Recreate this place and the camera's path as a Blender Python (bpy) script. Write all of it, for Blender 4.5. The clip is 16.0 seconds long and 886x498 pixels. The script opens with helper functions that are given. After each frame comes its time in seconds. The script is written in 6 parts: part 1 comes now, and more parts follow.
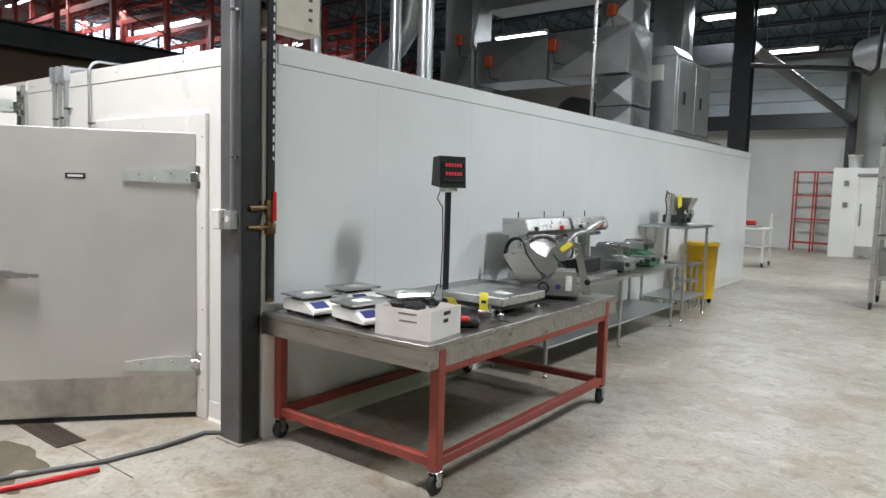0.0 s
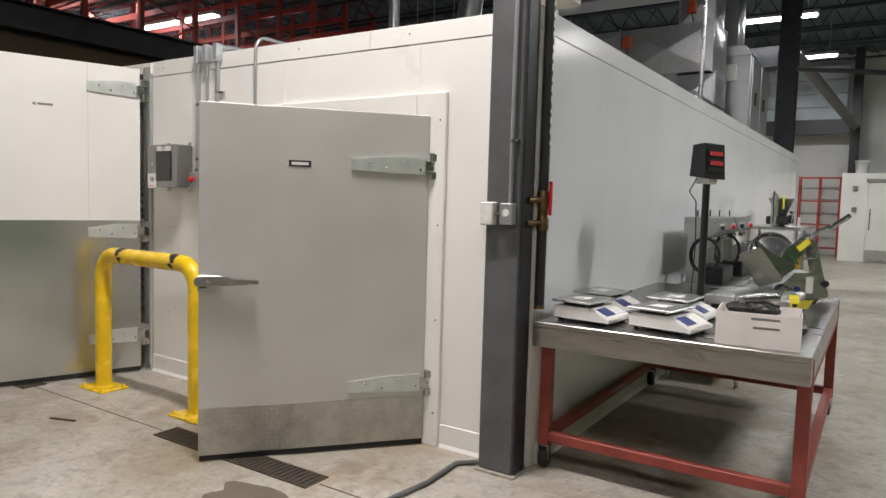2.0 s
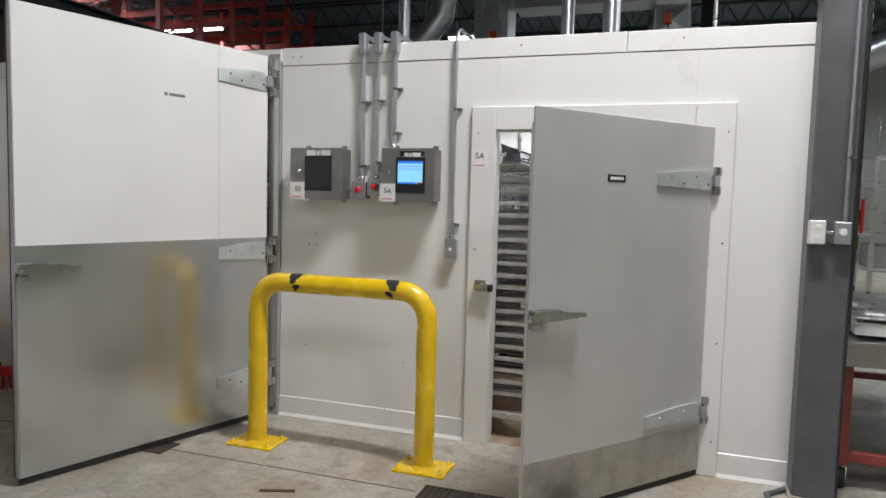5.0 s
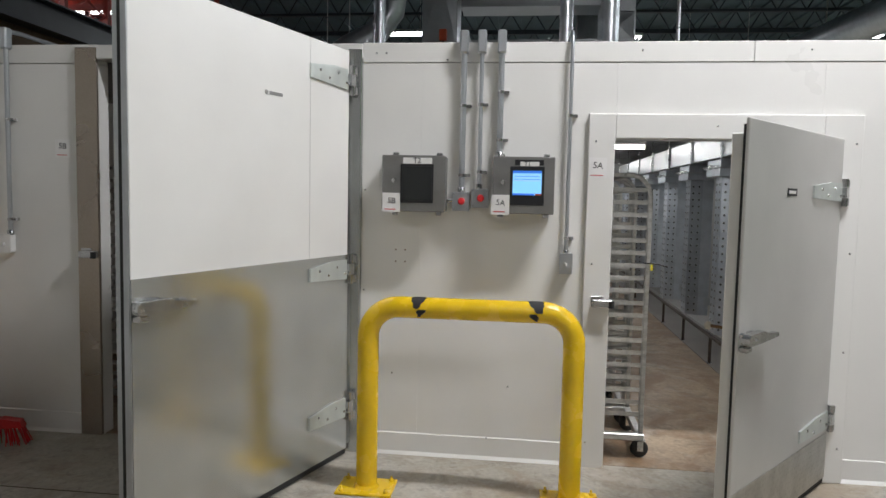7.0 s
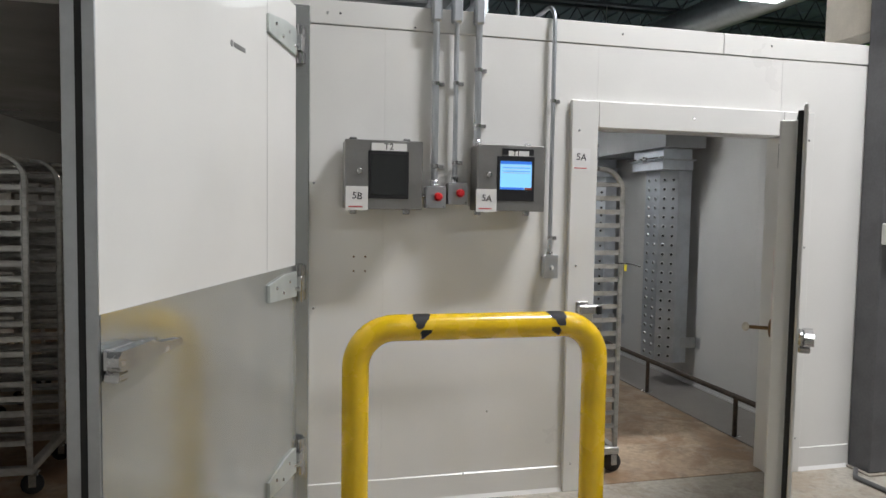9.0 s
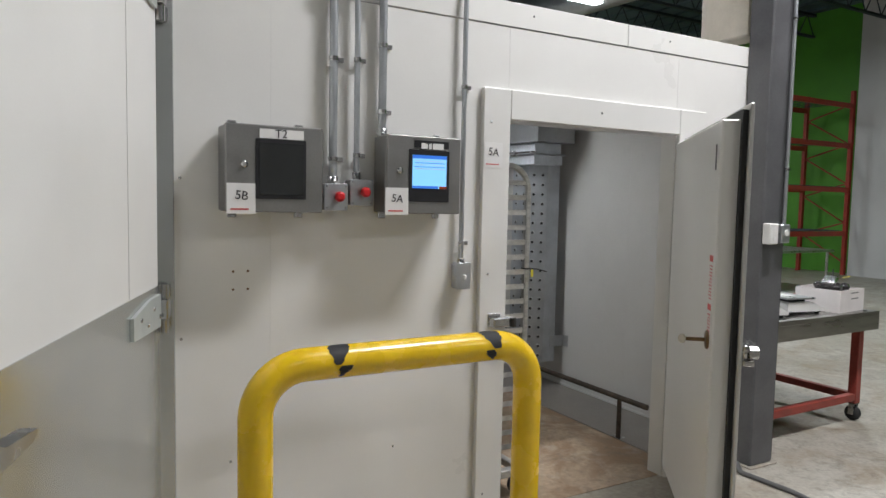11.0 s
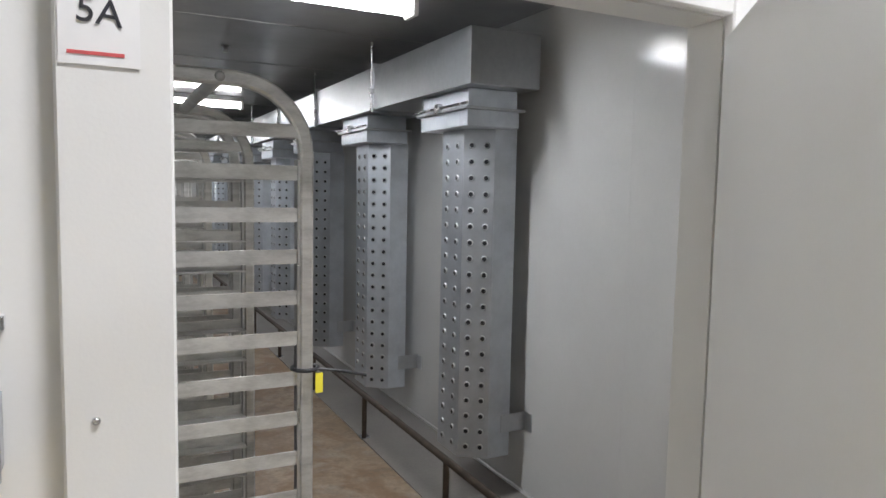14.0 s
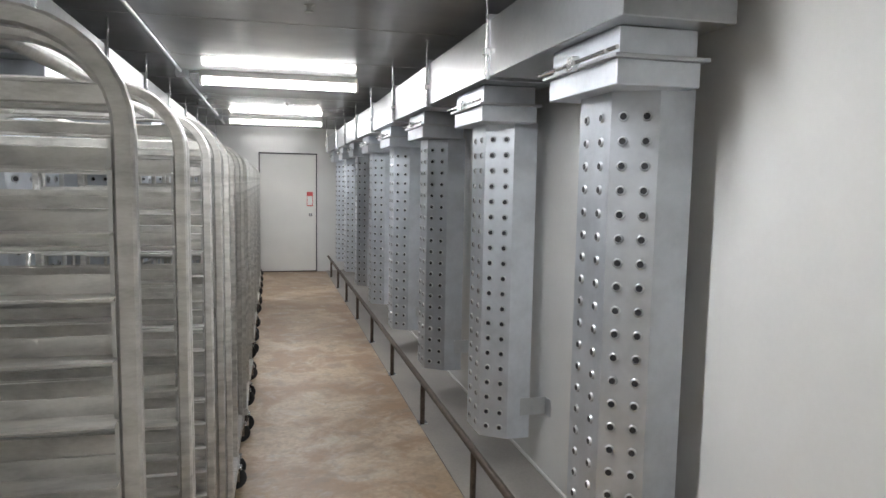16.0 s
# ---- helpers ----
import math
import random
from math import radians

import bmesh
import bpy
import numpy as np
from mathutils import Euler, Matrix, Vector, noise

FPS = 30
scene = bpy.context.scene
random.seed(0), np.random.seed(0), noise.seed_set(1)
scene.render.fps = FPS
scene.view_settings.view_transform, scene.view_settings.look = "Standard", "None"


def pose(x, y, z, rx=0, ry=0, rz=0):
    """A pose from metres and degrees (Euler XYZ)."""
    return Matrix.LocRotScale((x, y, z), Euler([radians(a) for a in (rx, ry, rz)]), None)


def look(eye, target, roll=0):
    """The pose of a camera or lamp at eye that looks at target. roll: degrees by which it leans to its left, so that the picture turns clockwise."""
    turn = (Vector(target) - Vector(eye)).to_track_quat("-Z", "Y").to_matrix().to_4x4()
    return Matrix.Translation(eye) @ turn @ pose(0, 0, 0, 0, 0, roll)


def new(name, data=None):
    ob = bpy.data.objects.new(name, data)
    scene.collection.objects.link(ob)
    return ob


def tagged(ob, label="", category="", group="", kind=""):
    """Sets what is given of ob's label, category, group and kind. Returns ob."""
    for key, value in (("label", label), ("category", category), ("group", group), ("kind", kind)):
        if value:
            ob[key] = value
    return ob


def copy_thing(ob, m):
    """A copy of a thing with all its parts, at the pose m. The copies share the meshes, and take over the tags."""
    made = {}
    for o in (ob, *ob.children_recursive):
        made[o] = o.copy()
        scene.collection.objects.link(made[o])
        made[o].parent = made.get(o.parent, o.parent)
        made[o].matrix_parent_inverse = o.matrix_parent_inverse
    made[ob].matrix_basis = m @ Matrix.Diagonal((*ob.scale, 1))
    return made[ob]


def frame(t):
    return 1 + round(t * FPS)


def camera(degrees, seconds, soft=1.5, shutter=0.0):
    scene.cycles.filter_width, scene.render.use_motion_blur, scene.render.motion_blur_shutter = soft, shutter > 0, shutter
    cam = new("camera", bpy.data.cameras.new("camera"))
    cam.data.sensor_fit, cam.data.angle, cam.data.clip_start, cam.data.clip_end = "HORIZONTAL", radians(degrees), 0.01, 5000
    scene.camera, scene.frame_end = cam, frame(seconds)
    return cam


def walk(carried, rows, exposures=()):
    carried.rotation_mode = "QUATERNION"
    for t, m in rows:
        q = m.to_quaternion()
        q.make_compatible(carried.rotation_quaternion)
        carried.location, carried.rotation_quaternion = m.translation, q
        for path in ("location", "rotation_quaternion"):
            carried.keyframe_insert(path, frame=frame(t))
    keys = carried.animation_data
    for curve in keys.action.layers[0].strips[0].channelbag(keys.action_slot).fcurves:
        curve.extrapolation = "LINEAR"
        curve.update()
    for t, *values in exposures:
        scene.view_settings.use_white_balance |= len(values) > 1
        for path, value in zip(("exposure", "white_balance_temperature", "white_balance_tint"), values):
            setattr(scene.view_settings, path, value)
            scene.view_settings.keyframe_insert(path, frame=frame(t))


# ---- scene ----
cam = camera(66.1, 16.0)
EXPOSURES = [(0.0, 0.32, 6450, 10), (1.5, 0.17, 6800, 13), (2.5, -0.04, 6900, 14), (4.0, -0.07, 6500, 11), (6.5, -0.08, 6350, 10), (12.5, -0.08, 6350, 10),
             (13.5, 0.05, 6250, 10), (14.2, 0.53, 6200, 12), (15.0, 0.92, 6300, 12), (16.0, 1.06, 6350, 11)]
PATH = [
    (0, (-0.035, 0.054, 1.614), (-1.246, 1.635, 1.435), 1.7),
    (0.5, (-0.436, -0.071, 1.571), (-1.562, 1.574, 1.41), 1.6),
    (1, (-0.901, -0.23, 1.476), (-2.001, 1.434, 1.332), 1.7),
    (1.5, (-1.381, -0.443, 1.486), (-2.476, 1.224, 1.34), 1.8),
    (2, (-1.88, -0.592, 1.453), (-2.972, 1.077, 1.306), 1.6),
    (2.5, (-2.339, -0.743, 1.466), (-3.433, 0.924, 1.319), 1.7),
    (3, (-2.775, -0.941, 1.481), (-3.845, 0.743, 1.338), 1.8),
    (3.5, (-3.181, -1.105, 1.483), (-4.16, 0.634, 1.344), 1.8),
    (4, (-3.577, -1.319, 1.466), (-4.43, 0.486, 1.335), 1.8),
    (6.5, (-5.473, -1.295, 1.58), (-5.785, 0.673, 1.414), 1.2),
    (7, (-5.834, -1.309, 1.562), (-6.067, 0.671, 1.412), 1.2),
    (7.5, (-6.032, -1.191, 1.52), (-6.278, 0.789, 1.38), 1.2),
    (8, (-6.375, -1.069, 1.506), (-6.382, 0.927, 1.376), 1.4),
    (8.5, (-6.688, -0.866, 1.509), (-6.451, 1.116, 1.387), 1.3),
    (9, (-6.926, -0.615, 1.487), (-6.466, 1.328, 1.369), 0.9),
    (9.5, (-7.14, -0.462, 1.509), (-6.551, 1.446, 1.39), 1.0),
    (10, (-7.293, -0.379, 1.533), (-6.473, 1.44, 1.397), 1.6),
    (10.2, (-7.315, -0.332, 1.528), (-6.361, 1.421, 1.398), 1.5),
    (12.5, (-6.387, 0.82, 1.569), (-5.406, 2.556, 1.415), 1.1),
    (13, (-6.096, 1.001, 1.532), (-5.169, 2.766, 1.38), 1.3),
    (13.5, (-5.746, 1.314, 1.495), (-4.838, 3.089, 1.342), 1.2),
    (14, (-5.428, 1.611, 1.53), (-4.533, 3.391, 1.364), 1.1),
    (14.5, (-5.272, 1.957, 1.508), (-4.375, 3.727, 1.348), 0.9),
    (15, (-5.122, 2.249, 1.514), (-4.224, 4.022, 1.348), 1.1),
    (15.5, (-4.956, 2.478, 1.559), (-4.352, 4.37, 1.365), 0.4),
    (16, (-4.929, 2.497, 1.539), (-4.439, 4.423, 1.344), 1.0),
]
walk(cam, [(t, look(eye, target, roll)) for t, eye, target, roll in PATH], EXPOSURES)

# ---- world and light ----
world = bpy.data.worlds.new("daylight")
scene.world = world
world.use_nodes = True
_sky = world.node_tree.nodes.new("ShaderNodeTexSky")
_sky.sky_type, _sky.sun_disc, _sky.sun_elevation, _sky.sun_rotation = "NISHITA", False, radians(35), radians(250)
_bg = world.node_tree.nodes["Background"]
_bg.inputs["Strength"].default_value = 0.12
world.node_tree.links.new(_sky.outputs[0], _bg.inputs["Color"])


def area_lamp(name, x, y, z, sx, sy, watts, colour):
    data = bpy.data.lights.new(name, "AREA")
    data.shape, data.size, data.size_y, data.energy, data.color = "RECTANGLE", sx, sy, watts, colour
    ob = new(name, data)
    ob.matrix_world = pose(x, y, z)
    return ob


HALL_Z = 6.6
NEUTRAL, WARM, COOL = (0.99, 0.975, 0.99), (1.0, 0.90, 0.74), (0.92, 0.97, 1.0)
# hall luminaires: x, y, z, watts, colour
HALL_LAMPS = [(-4.1, 1.4, 5.3, 240, NEUTRAL), (-1.0, -2.6, 5.3, 100, NEUTRAL), (-5.6, -3.4, 5.3, 34, NEUTRAL),
              (1.0, 5.6, 5.3, 210, COOL), (1.0, 10.0, 5.3, 165, COOL), (1.1, 14.8, 5.3, 155, COOL), (-3.9, 19.0, 5.3, 180, COOL),
              (-4.0, 14.8, 5.3, 110, COOL), (-8.8, 14.3, 5.3, 100, COOL)]
for _x, _y, _z, _w, _c in HALL_LAMPS:
    area_lamp("lamp_light", _x, _y, _z - 0.09, 1.3, 0.2, _w, _c)
ROOM_LAMPS = (4.35, 8.3, 12.2)
for _y in ROOM_LAMPS:
    area_lamp("lamp_light", -4.84, _y, 2.255, 1.2, 0.10, 11.0, (0.96, 0.98, 1.0))
for _y in (7.7, 12.4):
    area_lamp("lamp_light", -15.6, _y, 5.2, 2.4, 0.2, 130, (0.85, 0.92, 1.0))
area_lamp("lamp_light", -7.4, 7.2, 2.25, 0.25, 0.25, 10, WARM)

# ---- materials ----


def material(name, colour, rough=0.5, metal=0.0, spread=0.12, scale=6.0, fine=90.0, bump=0.05, tint=None, rough_var=0.1, stretch=(1, 1, 1), random_amount=0.0, coat=0.0, bump_dist=0.002):
    """Two-scale procedural surface: cloudy stains and fine grain."""
    m = bpy.data.materials.new(name)
    m.use_nodes = True
    nt = m.node_tree
    b = nt.nodes["Principled BSDF"]
    tc = nt.nodes.new("ShaderNodeTexCoord")
    mp = nt.nodes.new("ShaderNodeMapping")
    mp.inputs["Scale"].default_value = stretch
    nt.links.new(tc.outputs["Object"], mp.inputs["Vector"])
    n1 = nt.nodes.new("ShaderNodeTexNoise")
    n1.inputs["Scale"].default_value, n1.inputs["Detail"].default_value = scale, 5
    n2 = nt.nodes.new("ShaderNodeTexNoise")
    n2.inputs["Scale"].default_value, n2.inputs["Detail"].default_value = fine, 3
    for n in (n1, n2):
        nt.links.new(mp.outputs[0], n.inputs["Vector"])
    dark = tint or tuple(c * (1 - 2.2 * spread) for c in colour)
    ramp = nt.nodes.new("ShaderNodeValToRGB")
    ramp.color_ramp.elements[0].position, ramp.color_ramp.elements[1].position = 0.33, 0.62
    ramp.color_ramp.elements[0].color, ramp.color_ramp.elements[1].color = (*dark, 1), (*colour, 1)
    nt.links.new(n1.outputs["Fac"], ramp.inputs["Fac"])
    mix = nt.nodes.new("ShaderNodeMix")
    mix.data_type, mix.blend_type = "RGBA", "OVERLAY"
    mix.inputs[0].default_value = min(1.0, spread * 1.5)
    nt.links.new(ramp.outputs[0], mix.inputs[6])
    nt.links.new(n2.outputs["Fac"], mix.inputs[7])
    out = mix.outputs[2]
    if random_amount:
        info = nt.nodes.new("ShaderNodeObjectInfo")
        mr = nt.nodes.new("ShaderNodeMapRange")
        mr.inputs["To Min"].default_value, mr.inputs["To Max"].default_value = 1 - random_amount, 1 + random_amount
        nt.links.new(info.outputs["Random"], mr.inputs["Value"])
        hsv = nt.nodes.new("ShaderNodeHueSaturation")
        nt.links.new(mr.outputs[0], hsv.inputs["Value"])
        nt.links.new(out, hsv.inputs["Color"])
        out = hsv.outputs[0]
    nt.links.new(out, b.inputs["Base Color"])
    rr = nt.nodes.new("ShaderNodeMapRange")
    rr.inputs["To Min"].default_value, rr.inputs["To Max"].default_value = max(0.03, rough - rough_var), min(1, rough + rough_var)
    nt.links.new(n1.outputs["Fac"], rr.inputs["Value"])
    nt.links.new(rr.outputs[0], b.inputs["Roughness"])
    b.inputs["Metallic"].default_value = metal
    b.inputs["Coat Weight"].default_value = coat
    if bump:
        bp = nt.nodes.new("ShaderNodeBump")
        bp.inputs["Strength"].default_value, bp.inputs["Distance"].default_value = bump, bump_dist
        nt.links.new(n2.outputs["Fac"], bp.inputs["Height"])
        nt.links.new(bp.outputs[0], b.inputs["Normal"])
    return m


def glow(name, colour, strength):
    m = bpy.data.materials.new(name)
    m.use_nodes = True
    b = m.node_tree.nodes["Principled BSDF"]
    b.inputs["Base Color"].default_value = (*colour, 1)
    b.inputs["Emission Color"].default_value = (*colour, 1)
    b.inputs["Emission Strength"].default_value = strength
    return m


def floor_material(name, light, dark, stain, cloud, pale=0.5, brown=(0.27, 0.195, 0.12)):
    """Polished concrete: cloudy grey, warm stains, scuffs and hairline darkening."""
    m = material(name, light, rough=0.42, spread=0.22, scale=cloud, fine=35, bump=0.08, tint=dark, rough_var=0.14)
    nt = m.node_tree
    for n in nt.nodes:
        if n.type == "TEX_NOISE" and n.inputs["Scale"].default_value == cloud:
            n.inputs["Detail"].default_value, n.inputs["Roughness"].default_value, n.inputs["Distortion"].default_value = 9, 0.68, 0.8
    b = nt.nodes["Principled BSDF"]
    tc = nt.nodes.new("ShaderNodeTexCoord")
    prev = b.inputs["Base Color"].links[0].from_socket
    for sc, lo, hi, col, amount in ((2.1, 0.47, 0.47 + 0.3 * pale, brown, stain), (6.5, 0.52, 0.64, (0.17, 0.14, 0.105), 0.45), (3.7, 0.54, 0.66, (0.56, 0.535, 0.48), pale), (17.0, 0.56, 0.66, (0.13, 0.11, 0.085), 0.4)):
        n = nt.nodes.new("ShaderNodeTexNoise")
        n.inputs["Scale"].default_value, n.inputs["Detail"].default_value, n.inputs["Roughness"].default_value = sc, 8, 0.65
        n.inputs["Distortion"].default_value = 0.6
        nt.links.new(tc.outputs["Object"], n.inputs["Vector"])
        r = nt.nodes.new("ShaderNodeMapRange")
        r.inputs["From Min"].default_value, r.inputs["From Max"].default_value = lo, hi
        r.inputs["To Max"].default_value = amount
        nt.links.new(n.outputs["Fac"], r.inputs["Value"])
        mx = nt.nodes.new("ShaderNodeMix")
        mx.data_type = "RGBA"
        nt.links.new(r.outputs[0], mx.inputs[0])
        nt.links.new(prev, mx.inputs[6])
        mx.inputs[7].default_value = (*col, 1)
        prev = mx.outputs[2]
    nt.links.new(prev, b.inputs["Base Color"])
    return m


PANEL = material("white_panel_paint", (0.80, 0.79, 0.755), rough=0.30, spread=0.035, scale=1.3, fine=160, bump=0.10, rough_var=0.06)
PANEL_GLOSS = material("glossy_white_cladding", (0.80, 0.81, 0.82), rough=0.16, spread=0.03, scale=1.1, fine=5, bump=0.22, rough_var=0.05)
ROOM_PANEL = material("room_panel_paint", (0.74, 0.74, 0.725), rough=0.14, spread=0.04, scale=1.6, fine=60, bump=0.04, rough_var=0.06)
# Ceiling dimness is put into its colour, well below the wall panels.
CEIL_PANEL = material("glossy_dimmed_ceiling", (0.44, 0.44, 0.445), rough=0.12, spread=0.08, scale=1.4, fine=4, bump=0.12, rough_var=0.05, bump_dist=0.006)
GREY_PANEL = material("grey_door_skin", (0.60, 0.59, 0.565), rough=0.30, spread=0.04, scale=2.2, fine=120, bump=0.08, rough_var=0.06, metal=0.25)
GALV = material("galvanised_sheet", (0.54, 0.56, 0.58), rough=0.36, metal=0.85, spread=0.05, scale=9, fine=60, bump=0.05, random_amount=0.06)
GALV_DULL = material("galvanised_duct", (0.60, 0.635, 0.68), rough=0.40, metal=0.62, spread=0.07, scale=9, fine=40, bump=0.06, random_amount=0.16)
# Duct zinc darkened in colour for dark reflections and less lamp glare.
DARKENED_GALV = material("darkened_duct_sheet", (0.44, 0.455, 0.465), rough=0.36, metal=0.85, spread=0.05, scale=5, fine=40, bump=0.05, random_amount=0.10)
GALV_DOOR = material("galvanised_door_sheet", (0.63, 0.65, 0.64), rough=0.22, metal=0.85, spread=0.06, scale=3, fine=90, bump=0.05, rough_var=0.07)
STEEL = material("brushed_stainless", (0.56, 0.56, 0.55), rough=0.30, metal=1.0, spread=0.04, scale=5, fine=120, bump=0.05, stretch=(1, 6, 6))
STEEL_DARK = material("grey_enclosure_steel", (0.30, 0.295, 0.285), rough=0.38, metal=0.7, spread=0.06, scale=8, fine=120, bump=0.05)
WARM_STEEL = material("stained_stainless", (0.36, 0.31, 0.26), rough=0.28, metal=0.9, spread=0.07, scale=1.5, fine=90, bump=0.05)
TABLE_STEEL = material("scuffed_table_steel", (0.40, 0.385, 0.365), rough=0.30, metal=1.0, spread=0.10, scale=4, fine=120, bump=0.05, stretch=(1, 5, 5))
HINGE_ZINC = material("pale_zinc_strap", (0.66, 0.70, 0.67), rough=0.40, metal=0.55, spread=0.05, scale=12, fine=120, bump=0.04)
CHROME = material("zinc_hardware", (0.60, 0.60, 0.60), rough=0.25, metal=1.0, spread=0.10, scale=20, fine=150, bump=0.04)
ALU = material("worn_aluminium", (0.66, 0.65, 0.62), rough=0.34, metal=0.75, spread=0.13, scale=16, fine=110, bump=0.08, stretch=(1, 3, 3), random_amount=0.14)
DIAMOND = material("diamond_tread_plate", (0.56, 0.55, 0.52), rough=0.34, metal=0.9, spread=0.1, scale=10, fine=120, bump=0.05)
COLUMN_PAINT = material("dark_grey_column_paint", (0.115, 0.115, 0.12), rough=0.42, spread=0.12, scale=5, fine=70, bump=0.08)
BLACK_STEEL = material("black_steel", (0.025, 0.026, 0.03), rough=0.45, spread=0.15, scale=6, fine=80, bump=0.05)
DARK_JOIST = material("dark_joist_paint", (0.035, 0.045, 0.055), rough=0.55, spread=0.15, scale=5, fine=60, bump=0.05)
BLACK_PLASTIC = material("black_plastic", (0.018, 0.018, 0.02), rough=0.38, spread=0.1, scale=15, fine=120, bump=0.05)
RUBBER = material("black_rubber", (0.02, 0.02, 0.02), rough=0.7, spread=0.1, scale=20, fine=120, bump=0.1)
SCREEN_OFF = material("dark_screen_glass", (0.028, 0.03, 0.03), rough=0.08, spread=0.05, scale=4, fine=30, bump=0)
YELLOW = material("yellow_safety_paint", (0.86, 0.56, 0.010), rough=0.26, spread=0.06, scale=7, fine=60, bump=0.06, coat=0.3)
YELLOW_TAG = material("yellow_paper_tag", (0.85, 0.74, 0.05), rough=0.6, spread=0.05, scale=9, fine=60, bump=0.03)
YELLOW_BIN = material("yellow_plastic", (0.80, 0.48, 0.02), rough=0.42, spread=0.08, scale=5, fine=60, bump=0.04)
RED_PAINT = material("red_oxide_paint", (0.30, 0.055, 0.04), rough=0.5, spread=0.12, scale=9, fine=80, bump=0.08)
RED_RACK = material("red_racking_paint", (0.42, 0.05, 0.03), rough=0.5, spread=0.12, scale=4, fine=60, bump=0.03, random_amount=0.15)
RED_PLASTIC = material("red_plastic", (0.65, 0.02, 0.025), rough=0.35, spread=0.08, scale=9, fine=60, bump=0.03)
ORANGE = material("orange_actuator", (0.55, 0.08, 0.02), rough=0.45, spread=0.1, scale=9, fine=60, bump=0.03)
WHITE_PLASTIC = material("white_plastic", (0.78, 0.77, 0.74), rough=0.4, spread=0.05, scale=9, fine=80, bump=0.03)
BEIGE = material("beige_enclosure_paint", (0.62, 0.57, 0.47), rough=0.45, spread=0.06, scale=6, fine=80, bump=0.03)
CARD = material("white_cardboard", (0.80, 0.76, 0.735), rough=0.75, spread=0.05, scale=7, fine=90, bump=0.06)
PAPER = material("white_paper", (0.82, 0.81, 0.79), rough=0.7, spread=0.03, scale=9, fine=90, bump=0.02)
INK = material("black_ink", (0.02, 0.02, 0.025), rough=0.6, spread=0.05, scale=9, fine=90, bump=0)
RED_INK = material("red_print", (0.62, 0.10, 0.10), rough=0.6, spread=0.05, scale=9, fine=90, bump=0)
NAVY = material("navy_label", (0.03, 0.04, 0.16), rough=0.4, spread=0.05, scale=9, fine=90, bump=0)
BRASS = material("worn_brass", (0.22, 0.135, 0.065), rough=0.38, metal=0.9, spread=0.15, scale=20, fine=120, bump=0.05)
GREEN_WALL = material("bright_green_wall_paint", (0.10, 0.34, 0.03), rough=0.6, spread=0.06, scale=1.5, fine=60, bump=0.05)
GREEN_METAL = material("green_machine_paint", (0.05, 0.16, 0.08), rough=0.45, spread=0.1, scale=8, fine=80, bump=0.04)
HALL_WALL = material("off_white_hall_wall", (0.62, 0.62, 0.60), rough=0.6, spread=0.05, scale=0.8, fine=40, bump=0.05)
DECK = material("dark_roof_deck", (0.085, 0.125, 0.145), rough=0.6, spread=0.15, scale=1.2, fine=20, bump=0.05)
CONCRETE = floor_material("concrete_floor", (0.435, 0.41, 0.355), (0.31, 0.28, 0.225), 0.55, 0.8)
ROOM_FLOOR = floor_material("worn_room_floor", (0.46, 0.355, 0.25), (0.25, 0.165, 0.095), 0.7, 1.0, 0.32, (0.24, 0.14, 0.07))
GREY_SCREED = material("grey_painted_screed", (0.30, 0.28, 0.255), rough=0.5, spread=0.08, scale=2.5, fine=60, bump=0.08)
GRATE = material("rusty_cast_iron_grate", (0.10, 0.075, 0.055), rough=0.6, metal=0.4, spread=0.2, scale=14, fine=90, bump=0.15)
WATER = material("wet_concrete_film", (0.17, 0.145, 0.105), rough=0.06, spread=0.1, scale=5, fine=30, bump=0.0, rough_var=0.03)
HOSE = material("grey_hose", (0.12, 0.12, 0.12), rough=0.5, spread=0.1, scale=9, fine=90, bump=0.05)
PLASTIC_FILM = material("dark_bagged_goods", (0.06, 0.055, 0.055), rough=0.16, spread=0.2, scale=18, fine=50, bump=0.35, bump_dist=0.01)
TUBE_GLOW = glow("fluorescent_tube", (1.0, 0.98, 0.95), 14.0)
HALL_GLOW = glow("hall_diffuser", (0.97, 0.99, 1.0), 9.0)
SCREEN_GLOW = glow("lit_touchscreen", (0.22, 0.55, 0.85), 0.78)
SCREEN_DARKBLUE = glow("touchscreen_bar", (0.03, 0.16, 0.62), 0.6)
LED_RED = glow("red_led", (0.5, 0.02, 0.04), 0.22)
WINDOW_GLOW = glow("daylight_panel", (0.66, 0.82, 1.0), 2.6)

# ---- mesh helpers ----


